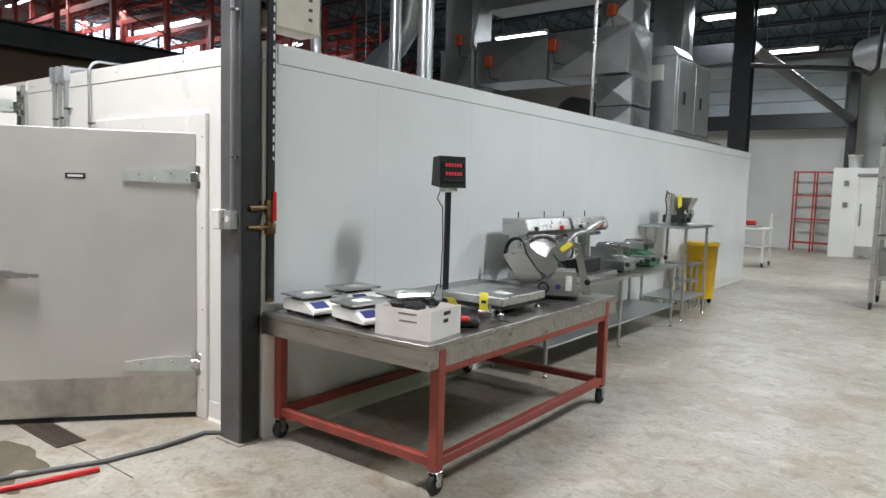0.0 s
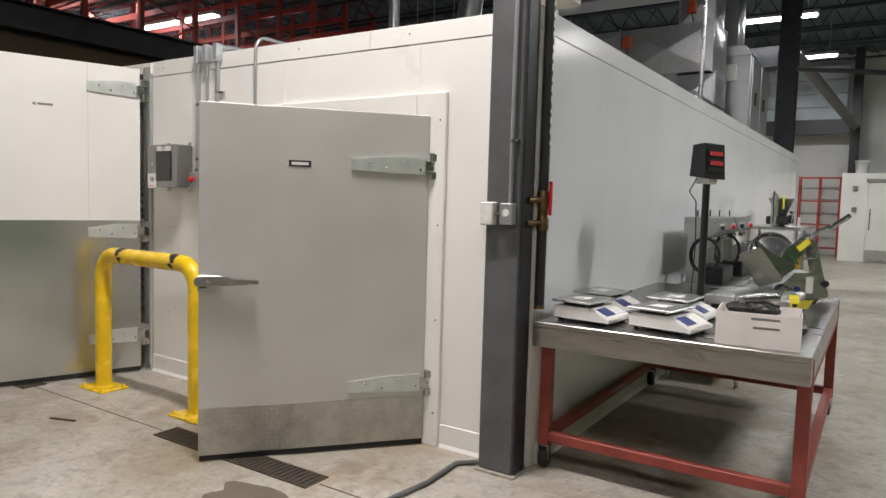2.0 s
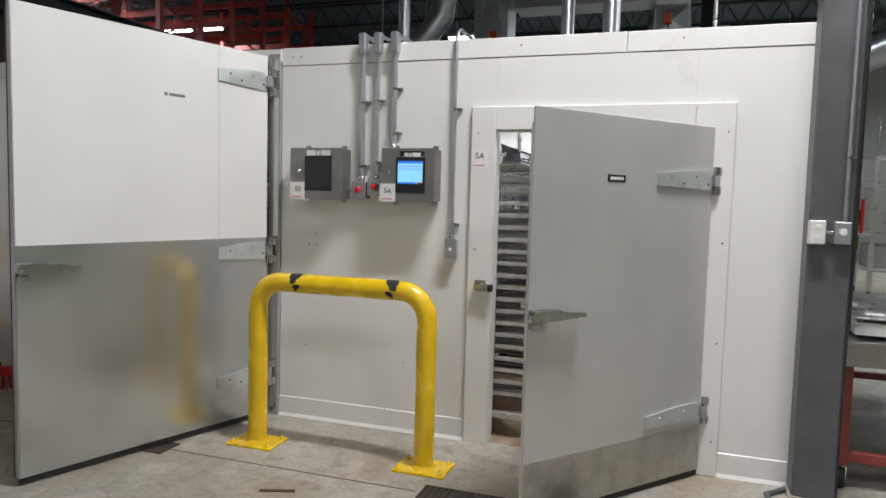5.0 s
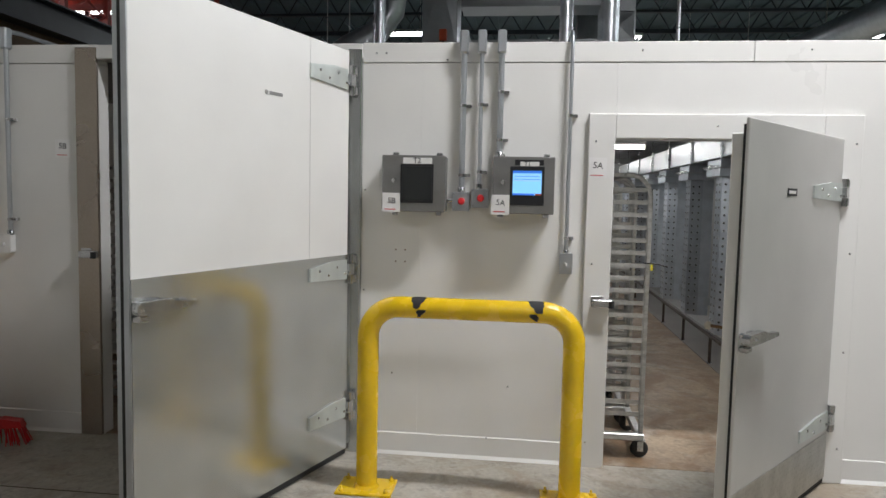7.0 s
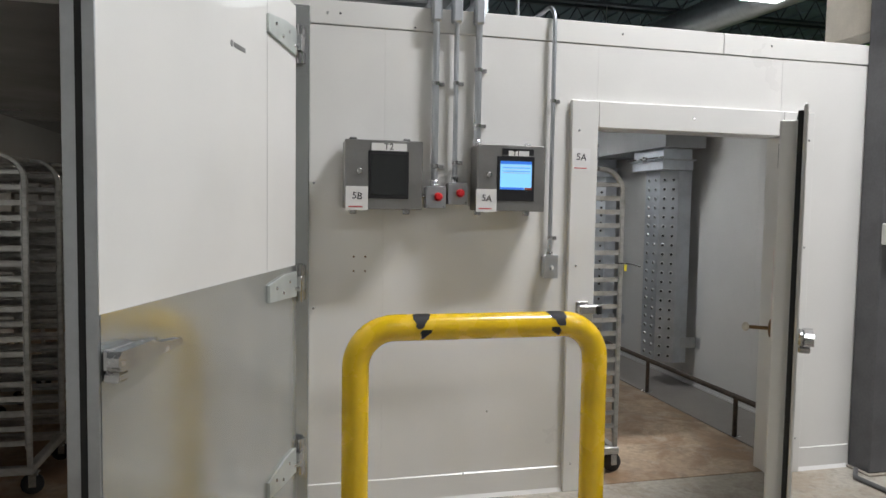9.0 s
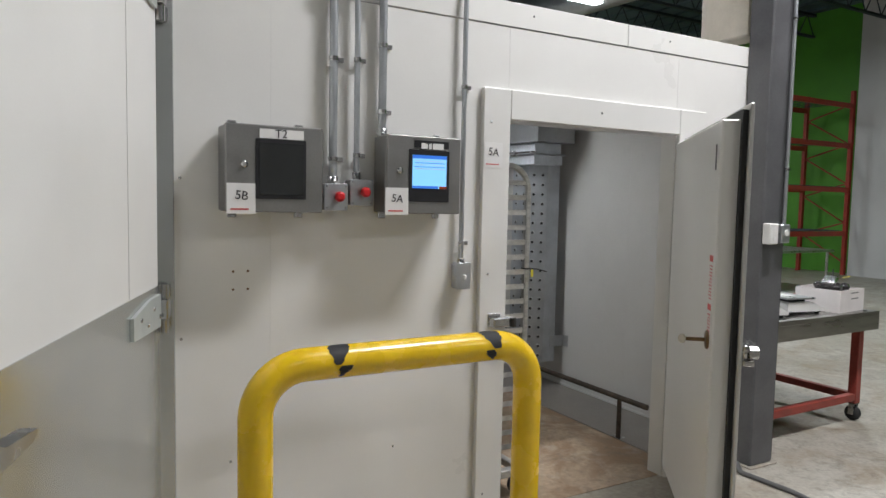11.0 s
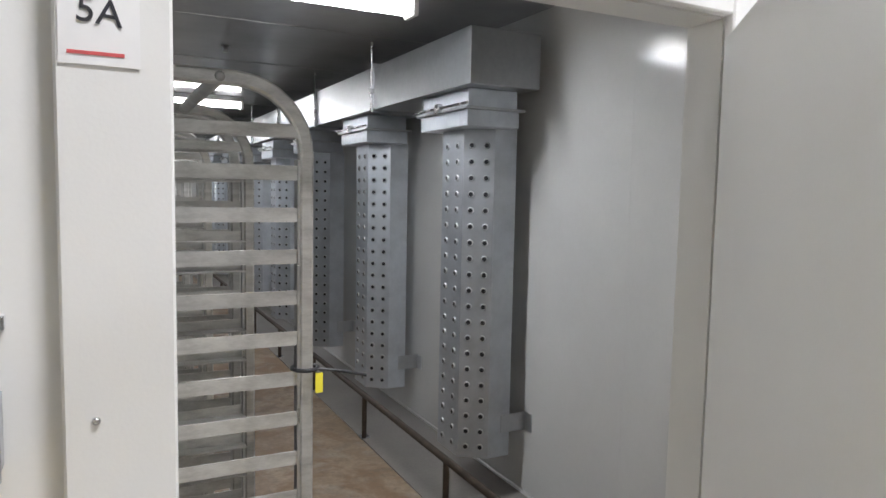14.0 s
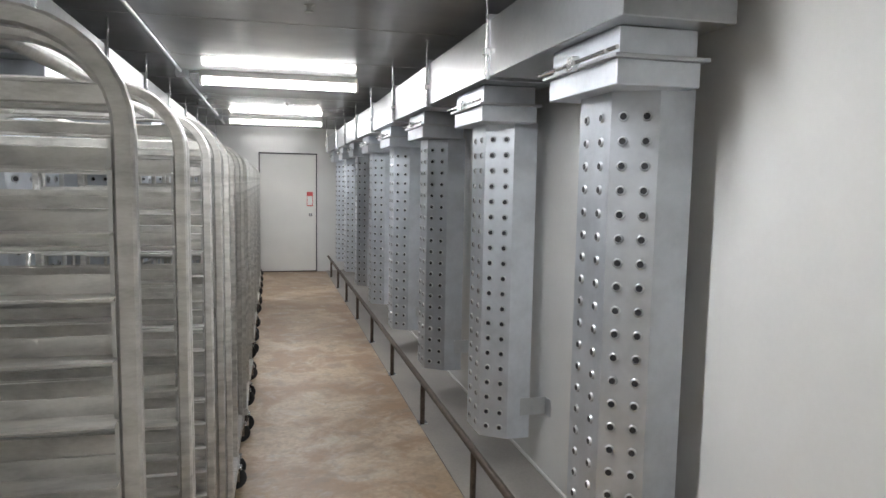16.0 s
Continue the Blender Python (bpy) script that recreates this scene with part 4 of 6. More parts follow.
# ---- warm room: air ducts and kick rail ----
def air_duct(x_wall, side, y, label_group):
    """Perforated drop duct with its collar; side +1: wall to the right."""
    ob = thing("air_duct", pose(x_wall, y, 0), "galvanised perforated air drop duct hanging from the header", "air duct", label_group)
    s = -side
    prof = [(0.09 * s, -0.175), (0.21 * s, -0.175), (0.33 * s, -0.09), (0.33 * s, 0.13), (0.21 * s, 0.20), (0.09 * s, 0.20)]
    part("duct_body", B().prism(prof, "z", 0.24, 1.835), GALV_DULL, ob)
    nz = B()
    hl = B()
    def nozzle(px, py, nx, ny, z):
        t = (-ny, nx)
        o1, o2, inn = [], [], []
        for k in range(10):
            a = 2 * math.pi * k / 10
            c, d = math.cos(a), math.sin(a)
            o1.append((px + t[0] * c * 0.0165, py + t[1] * c * 0.0165, z + d * 0.0165))
            o2.append((px + nx * 0.007 + t[0] * c * 0.0125, py + ny * 0.007 + t[1] * c * 0.0125, z + d * 0.0125))
            inn.append((px + nx * 0.0066 + t[0] * c * 0.0106, py + ny * 0.0066 + t[1] * c * 0.0106, z + d * 0.0106))
        nz.add(o1 + o2, [(k, (k + 1) % 10, 10 + (k + 1) % 10, 10 + k) for k in range(10)], True)
        nz.add(o2 + inn, [(k, (k + 1) % 10, 10 + (k + 1) % 10, 10 + k) for k in range(10)], True)
        hl.add(inn, [tuple(range(10))])
    for (ax, ay), (bx, by) in ((prof[1], prof[2]), (prof[2], prof[3]), (prof[3], prof[4])):
        dx, dy = bx - ax, by - ay
        ln = math.hypot(dx, dy)
        nx, ny = (dy / ln, -dx / ln)
        if nx * s < 0:
            nx, ny = -nx, -ny
        for f in (0.26, 0.74):
            for k in range(20):
                nozzle(ax + dx * f + nx * 0.0005, ay + dy * f + ny * 0.0005, nx, ny, 0.295 + k * 0.0767)
    tagged(part("nozzle_grid", nz, GALV, ob), "rows of raised air nozzles", "", "", "stuff")
    tagged(part("nozzle_mouth", hl, BLACK_STEEL, ob), "dark nozzle openings", "", "", "stuff")
    x0, x1 = sorted((0.125 * s, 0.40 * s))
    part("collar", B().box(x0, x1, -0.245, 0.245, 1.83, 1.905, 0.003), GALV_DULL, ob)
    part("collar_upper", B().box(x0 + 0.008, x1 - 0.008, -0.237, 0.237, 1.915, 1.999, 0.003), GALV_DULL, ob)
    part("flange", B().box(x0 - 0.018, x1 + 0.018, -0.268, 0.268, 1.904, 1.916, 0.002), GALV, ob)
    part("clamp_bar", B().tube([(s * 0.425, -0.29, 1.925), (s * 0.425, 0.29, 1.925)], 0.007, 8).box(min(s * 0.41, s * 0.44), max(s * 0.41, s * 0.44), -0.02, 0.02, 1.9, 1.945, 0.003), CHROME, ob)
    bx0, bx1 = sorted((0.0, 0.14 * s))
    part("bracket", B().box(bx0, bx1, -0.18, -0.176, 0.36, 0.45).box(min(0, s * 0.004), max(0, s * 0.004), -0.24, -0.18, 0.36, 0.45), GALV, ob)
    return ob
_d = air_duct(IN_R, 1, 4.56, "right-hand air ducts")
for k in range(1, 8):
    copy_thing(_d, pose(IN_R, 4.56 + 1.29 * k, 0))
_d = air_duct(IN_L, -1, 4.56, "far-side air ducts")
for k in range(1, 8):
    copy_thing(_d, pose(IN_L, 4.56 + 1.29 * k, 0))


def header_duct(x0, x1, face):
    ob = thing("header_duct", pose(0, 0, 0), "galvanised rectangular header duct below the ceiling", "air duct", "header ducts")
    ys = [4.22, 5.39, 6.56, 7.73, 8.9, 10.07, 11.24, 12.41, XEND - 0.105]
    for a, b in zip(ys[:-1], ys[1:]):
        # Darker than the drop ducts, to offset the lamps' reflection here.
        part("section", B().box(x0, x1, a + 0.001, b - 0.001, 2.0, 2.245, 0.003), DARKENED_GALV, ob)
        part("joint_flange", B().box(x0 - 0.012, x1 + 0.012, b - 0.012, b + 0.004, 1.985, 2.265, 0.002), GALV, ob)
        part("hanger_rod", B().tube([(face, b - 0.004, 2.0), (face, b - 0.004, CEIL)], 0.006, 8).box(face - 0.014, face + 0.014, b - 0.02, b + 0.012, 2.09, 2.12, 0.003), CHROME, ob)
header_duct(-4.0, IN_R - 0.08, -4.015)
header_duct(IN_L + 0.08, -5.78, -5.765)


def kick_rail(x):
    ob = thing("kick_rail", pose(x, 0, 0), "low stainless pipe kick rail on short posts", "rail", "kick rails")
    part("pipe", B().tube([(0, 3.02, 0.275), (0, XEND - 0.3, 0.275)], 0.018, 12), GRATE, ob)
    post = B().tube([(0, 0, 0.012), (0, 0, 0.27)], 0.015, 10).mesh("post")
    foot = B().box(-0.03, 0.03, -0.04, 0.04, 0.008, 0.016, 0.002).mesh("foot")
    y = 3.26
    while y < XEND - 0.3:
        p = part("post", post, GRATE, ob, "", pose(0, y, 0))
        part("foot", foot, CHROME, p)
        y += 1.115
kick_rail(-4.0)
kick_rail(-5.79)

structure("room_floor", B().box(IN_L, IN_R, FY + 0.02, XEND - 0.1, 0.0005, 0.003), ROOM_FLOOR, "tan stained worn concrete floor of the warm room", "floor")
structure("second_room_floor", B().box(-9.74, IN_L - 0.1, FY + 0.02, XEND - 0.1, 0.0005, 0.003), ROOM_FLOOR, "brown stained concrete floor of the second room", "floor")


def sprinkler(x, y):
    ob = thing("sprinkler_head", pose(x, y, CEIL), "small dark ceiling sprinkler head", "sprinkler", "sprinklers")
    part("body", B().lathe([(0.03, -0.003), (0.012, -0.01), (0.01, -0.03), (0.022, -0.034), (0.02, -0.038)], (0, 0, 0), "z", 12), STEEL_DARK, ob)
for _y in (5.95, 10.3):
    sprinkler(-4.74, _y)
_ob = thing("ceiling_conduit", pose(0, 0, CEIL - 0.015), "thin grey conduit clipped along the room ceiling", "conduit")
part("pipe", B().tube([(-5.60, 3.0, 0), (-5.60, 13.5, 0)], 0.011, 10), GALV, _ob)
for _y in ROOM_LAMPS:
    part("box", B().box(-5.64, -5.54, _y - 0.04, _y + 0.04, -0.04, 0.014, 0.004), GALV, _ob)
    part("branch", B().tube([(-5.56, _y, 0), (-5.47, _y, 0)], 0.01, 8), GALV, _ob)

# ---- tray racks ----
def tray_rack(m):
    """Bun tray rack: two arched side frames with ladder ledges, cross bars, castors. Local x: depth, y: width."""
    ob = thing("tray_rack", m, "worn aluminium tray rack on castors, empty, with arched corners", "rack", "tray racks")
    D, W, H, R = 0.66, 0.54, 1.715, 0.125
    path = [(0, 0, 0.14), (0, 0, 1.0), (0, 0, H - R)] + [(x, 0, z) for x, z in arc(-R, H - R, R, 0, 90, 8)][1:] + [(x, 0, z) for x, z in arc(-D + R, H - R, R, 90, 180, 8)] + [(-D, 0, 1.0), (-D, 0, 0.14)]
    arch = B().channel(path, 0.0125, 0.0125).mesh("side_arch")
    rung = B().prism([(0.0, 0.013), (0.003, 0.013), (0.003, -0.010), (0.046, -0.010), (0.046, -0.013), (0.0, -0.013)], "x", -D + 0.0128, -0.0128).mesh("ledge")
    for y, s in ((0.0, 1), (W, -1)):
        f = part("side_arch", arch, ALU, ob, "", pose(0, y, 0))
        for k in range(18):
            part("ledge", rung, ALU, f, "", pose(-D if s < 0 else 0, -0.009 * s, 0.281 + k * 0.075, 0, 0, 180 if s < 0 else 0))
        part("top_rail", B().box(-D + 0.013, -0.013, -0.008, 0.008, 1.618, 1.642, 0.002), ALU, f)
        part("weld_bead", B().box(-0.0175, -0.0126, -0.0115, 0.0115, 0.25, 1.58), STEEL, f)
    for x, z in ((-0.15, H), (-D + 0.15, H), (-D, 0.95)):
        part("cross_bar", B().tube([(x, 0.0126, z), (x, W - 0.0126, z)], 0.0125, 10), ALU, ob)
    for x in (-0.15, -D + 0.15):
        part("rivet", B().lathe([(0.009, -0.0126), (0.007, -0.016), (0.003, -0.0165)], (x, 0, H), "y", 10), STEEL_DARK, ob)
    part("back_brace", B().tube([(-D, 0.02, 0.3), (-D, W - 0.02, 1.5)], 0.008, 8), ALU, ob)
    part("base_frame", B().box(-D - 0.02, 0.02, -0.02, 0.025, 0.12, 0.16, 0.004).box(-D - 0.02, 0.02, W - 0.025, W + 0.02, 0.12, 0.16, 0.004).box(-D - 0.018, -D + 0.025, 0.026, W - 0.026, 0.121, 0.159, 0.004).box(-0.025, 0.018, 0.026, W - 0.026, 0.121, 0.159, 0.004), ALU, ob)
    for x in (-D + 0.02, 0.012):
        for y in (0.03, W - 0.03):
            c = part("castor", B().box(x - 0.02, x + 0.02, y - 0.025, y + 0.025, 0.105, 0.12, 0.003).box(x - 0.025, x + 0.01, y - 0.02, y - 0.015, 0.045, 0.106).box(x - 0.025, x + 0.01, y + 0.015, y + 0.02, 0.045, 0.106), CHROME, ob)
            part("wheel", B().lathe([(0.03, -0.013), (0.052, -0.012), (0.055, 0), (0.052, 0.012), (0.03, 0.013)], (x - 0.012, y, 0.0585), "y", 18), RUBBER, c)
    return ob
_r = tray_rack(pose(-5.095, 2.835, 0.003))
_rng = random.Random(4)
for k in range(1, 17):
    copy_thing(_r, pose(-5.10 + _rng.uniform(-0.02, 0.015), 2.84 + 0.635 * k + _rng.uniform(-0.012, 0.012), 0.003, 0, 0, _rng.uniform(-1.5, 1.5)))
for k in range(11):
    copy_thing(_r, pose(-8.13 + _rng.uniform(-0.03, 0.03), 3.12 + 0.85 * k, 0.003, 0, 0, _rng.uniform(-2, 2)))
for k in range(4):
    copy_thing(_r, pose(-6.72 + _rng.uniform(-0.05, 0.03), 7.3 + 0.95 * k, 0.003, 0, 0, _rng.uniform(-2, 2)))


def paper_tag(name, x, y, z, rz, length=0.10, tilt=70):
    ob = thing(name, pose(x, y, z, tilt, 0, rz), "yellow paper lot tag", "tag", "yellow tags")
    w = 0.05
    v = []
    n = 7
    for i in range(n):
        t = i / (n - 1)
        v += [(-w / 2, t * length, 0.02 * math.sin(t * 2.2)), (w / 2, t * length, 0.02 * math.sin(t * 2.2 + 0.2))]
    v2 = [(a, b, c - 0.0008) for a, b, c in v]
    f = [(2 * i, 2 * i + 1, 2 * i + 3, 2 * i + 2) for i in range(n - 1)]
    part("paper", B().add(v, f).add(v2, f), YELLOW_TAG, ob)
    part("writing", B().box(-0.014, 0.014, length * 0.45, length * 0.6, 0.0195, 0.0205), INK, ob)
_ob = thing("cable_tie", pose(-5.095, 2.835, 1.20), "black cable tie with a yellow tag on the rack post", "cable tie")
part("loop", B().tube([(0.024 * math.cos(a), 0.024 * math.sin(a), 0) for a in (2 * math.pi * k / 14 for k in range(15))], 0.004, 6), BLACK_PLASTIC, _ob)
part("tail", B().tube([(0.02, -0.02, 0), (0.06, -0.03, -0.004), (0.11, -0.03, -0.018)], 0.003, 6), BLACK_PLASTIC, _ob)
part("tag", B().box(0.012, 0.026, -0.028, -0.026, -0.042, -0.005), YELLOW_TAG, _ob, "yellow paper tag")

# ---- big steel table with its load ----
TZ = 0.82
def castor_wheel(parent, x, y, r=0.055):
    c = part("castor", B().box(x - 0.03, x + 0.03, y - 0.03, y + 0.03, 2 * r + 0.012, 2 * r + 0.02, 0.002).box(x - 0.03, x - 0.024, y - 0.02, y + 0.02, r - 0.01, 2 * r + 0.013).box(x + 0.024, x + 0.03, y - 0.02, y + 0.02, r - 0.01, 2 * r + 0.013), CHROME, parent)
    part("wheel", B().lathe([(0.02, -0.02), (r - 0.004, -0.018), (r, -0.008), (r, 0.008), (r - 0.004, 0.018), (0.02, 0.02)], (x, y, r), "x", 18), RUBBER, c)


def main_table():
    ob = thing("work_table", pose(-2.785, 3.855, 0, 0, 0, 0.6), "stainless steel work table on a red-painted castor frame", "table")
    w, l = 0.652, 1.185
    part("tabletop", B().box(-w, w, -l, l, TZ - 0.03, TZ, 0.003), TABLE_STEEL, ob)
    for x0, x1, y0, y1 in ((-w, w, -l, -l + 0.003), (-w, w, l - 0.003, l), (-w, -w + 0.003, -l + 0.003, l - 0.003), (w - 0.003, w, -l + 0.003, l - 0.003)):
        part("apron", B().box(x0, x1, y0, y1, TZ - 0.13, TZ - 0.0305), TABLE_STEEL, ob)
    lx0, lx1, ly0, ly1 = -0.615, 0.625, -1.06, 1.02
    for x in (lx0, lx1):
        for y in (ly0, ly1):
            part("leg", B().box(x - 0.03, x + 0.03, y - 0.03, y + 0.03, 0.13, TZ - 0.031, 0.004), RED_PAINT, ob)
            castor_wheel(ob, x, y)
        for z in (0.15, TZ - 0.17):
            part("rail", B().box(x - 0.026, x + 0.026, ly0 + 0.0305, ly1 - 0.0305, z, z + 0.052, 0.003), RED_PAINT, ob)
    for y in (ly0, ly1):
        part("rail", B().box(lx0 + 0.0305, lx1 - 0.0305, y - 0.026, y + 0.026, 0.15, 0.202, 0.003), RED_PAINT, ob)
main_table()


def bench_scale(x, y, rz, cover):
    ob = thing("bench_scale", pose(x, y, TZ, 0, 0, rz), "white digital bench scale with a grey weighing plate", "scale", "bench scales")
    part("housing", B().prism([(-0.17, 0.02), (-0.17, 0.035), (-0.06, 0.085), (0.14, 0.085), (0.15, 0.075), (0.15, 0.02)], "x", -0.135, 0.135), WHITE_PLASTIC, ob)
    part("base", B().box(-0.13, 0.13, -0.16, 0.145, 0.012, 0.0205, 0.004), BLACK_PLASTIC, ob)
    for sx in (-0.11, 0.11):
        for sy in (-0.13, 0.12):
            part("foot", B().lathe([(0.014, 0), (0.014, 0.013)], (sx, sy, 0), "z", 10), RUBBER, ob)
    part("plate", B().box(-0.15, 0.15, -0.075, 0.16, 0.105, 0.117, 0.004), STEEL, ob)
    part("plate_support", B().box(-0.10, 0.10, -0.03, 0.11, 0.0855, 0.105), BLACK_PLASTIC, ob)
    part("plate_paper", B().box(-0.05, 0.05, 0.0, 0.09, 0.1173, 0.1183), PAPER, ob)
    tilt = math.degrees(math.atan2(0.05, 0.11))
    p = part("keypad", B().box(-0.12, 0.12, -0.05, 0.05, 0.0, 0.003), WHITE_PLASTIC, ob, "white keypad strip with a navy display", pose(0, -0.118, 0.0605, tilt, 0, 0))
    part("display", B().box(-0.105, 0.0, -0.03, 0.04, 0.0031, 0.005), NAVY, p)
    for k in range(8):
        part("key", B().box(0.012 + 0.026 * (k % 4), 0.032 + 0.026 * (k % 4), -0.035 + 0.035 * (k // 4), -0.015 + 0.035 * (k // 4), 0.0031, 0.006, 0.001), PAPER, p)
bench_scale(-3.20, 2.90, 84, 0)
bench_scale(-2.79, 2.92, 80, 0)
bench_scale(-3.24, 3.30, 83, 0)
bench_scale(-2.83, 3.36, 86, 0)


def goods_box():
    ob = thing("cardboard_box", pose(-2.367, 2.895, TZ, 0, 0, 6.5), "open white cardboard box filled with bagged parts", "box")
    w, d, h, t = 0.178, 0.154, 0.155, 0.004
    part("carton", B().box(-w, w, -d, -d + t, 0, h).box(-w, w, d - t, d, 0, h).box(-w, -w + t, -d + t, d - t, 0, h).box(w - t, w, -d + t, d - t, 0, h).box(-w + t, w - t, -d + t, d - t, 0, 0.004), CARD, ob)
    for i, (dy, tw) in enumerate(((0.035, 0.07), (-0.005, 0.05))):
        part("print_bar", B().box(w + 0.0003, w + 0.001, -0.03, -0.03 + tw, 0.085 + dy, 0.105 + dy), INK, ob)
        part("print_bar", B().box(-0.03 + i * 0.01, 0.09, -d - 0.001, -d - 0.0003, 0.09 + dy, 0.10 + dy), STEEL_DARK, ob)
    rr = random.Random(7)
    for k in range(9):
        cx, cy = rr.uniform(-0.10, 0.10), rr.uniform(-0.09, 0.09)
        n = 10
        v, rows = [], 5
        for j in range(rows + 1):
            th = math.pi * j / rows
            for i in range(n):
                a = 2 * math.pi * i / n
                q = 0.75 + 0.5 * noise.noise((math.cos(a) * 2 + k, math.sin(a) * 2, th + k))
                v.append((cx + 0.075 * q * math.sin(th) * math.cos(a), cy + 0.055 * q * math.sin(th) * math.sin(a), h + 0.005 + 0.035 * q * math.cos(th)))
        part("bag", B().add(v, [(j * n + i, j * n + (i + 1) % n, (j + 1) * n + (i + 1) % n, (j + 1) * n + i) for j in range(rows) for i in range(n)]), PLASTIC_FILM, ob, "dark parts in a crinkled plastic bag")
    part("adapter", B().box(-0.09, 0.10, -0.03, 0.06, h + 0.035, h + 0.06, 0.006).box(-0.085, 0.095, -0.025, 0.055, h + 0.0605, h + 0.068, 0.003), CHROME, ob, "small silver device on top", pose(0, 0, 0, 4, -6, 18))
    part("cord", B().tube([(0.08, 0.02, h + 0.05), (0.1, 0.03, h + 0.12), (0.13, 0.05, h + 0.1)], 0.004, 6), BLACK_PLASTIC, ob)
goods_box()
paper_tag("paper_tag", -2.20, 2.99, TZ + 0.165, 200, 0.13, 20)


def platform_scale():
    ob = thing("platform_scale", pose(-2.53, 3.90, TZ), "stainless platform scale with a black post and red display", "scale")
    part("platform", B().box(-0.24, 0.24, -0.27, 0.27, 0.06, 0.115, 0.006), STEEL, ob)
    part("skirt", B().box(-0.21, 0.21, -0.24, 0.24, 0.03, 0.0595), BLACK_PLASTIC, ob)
    for sx in (-0.2, 0.2):
        for sy in (-0.23, 0.23):
            part("foot", B().lathe([(0.022, 0), (0.02, 0.008), (0.007, 0.01), (0.007, 0.03)], (sx, sy, 0), "z", 10), CHROME, ob)
    part("label", B().box(0.05, 0.17, -0.1, -0.03, 0.1153, 0.1163), PAPER, ob)
    post = part("post", B().tube([(-0.29, -0.17, 0.0), (-0.29, -0.17, 0.80)], 0.022, 14), BLACK_PLASTIC, ob, "black post")
    part("post_base", B().box(-0.36, -0.2, -0.23, -0.11, 0.0, 0.02, 0.004), BLACK_STEEL, post)
    head = part("display_head", B().prism([(-0.055, -0.11), (0.05, -0.095), (0.035, 0.09), (-0.04, 0.10)], "x", -0.105, 0.105), BLACK_PLASTIC, ob, "black indicator head", pose(-0.29, -0.17, 0.905, 0, 0, 70))
    for z0 in (-0.035, 0.022):
        part("display", B().box(-0.075, 0.085, -0.006, -0.002, z0, z0 + 0.038), SCREEN_OFF, head, "dark red display window", pose(0, -0.0505, 0, -5, 0, 0))
        for k in range(6):
            part("digit", B().box(-0.062 + k * 0.023, -0.047 + k * 0.023, -0.0075, -0.0062, z0 + 0.006, z0 + 0.031), LED_RED, head, "red digit", pose(0, -0.0505, 0, -5, 0, 0))
    part("keypad", B().box(-0.085, 0.09, -0.004, -0.001, -0.07, 0.07), BLACK_PLASTIC, head, "", pose(0, -0.048, 0, -5, 0, 0))
    part("mount", B().box(-0.05, 0.05, -0.04, 0.04, -0.14, -0.105, 0.005), WHITE_PLASTIC, head)
    part("cable", B().tube([(-0.34, -0.17, 0.82), (-0.39, -0.16, 0.72), (-0.35, -0.15, 0.66), (-0.34, -0.15, 0.4), (-0.35, -0.15, 0.1)], 0.004, 6), BLACK_PLASTIC, ob)
platform_scale()
_ob = thing("steel_block", pose(-2.27, 3.42, TZ, 0, 0, 20), "small polished steel test weight block", "weight")
part("block", B().box(-0.045, 0.045, -0.045, 0.045, 0, 0.075, 0.005), CHROME, _ob)
part("grip", B().tube([(-0.025, 0, 0.075), (-0.02, 0, 0.1), (0.02, 0, 0.1), (0.025, 0, 0.075)], 0.006, 8), CHROME, _ob)
paper_tag("paper_tag", -2.27, 3.385, TZ + 0.06, 30, 0.12, 75)
_ob = thing("barcode_reader", pose(-2.25, 3.22, TZ, 0, 0, 40), "black and red hand-held device lying on the table", "device")
part("grip", B().box(-0.10, 0.06, -0.035, 0.035, 0, 0.05, 0.015), BLACK_PLASTIC, _ob)
part("band", B().box(-0.06, 0.0, -0.037, 0.037, 0.035, 0.06, 0.01), RED_PLASTIC, _ob)


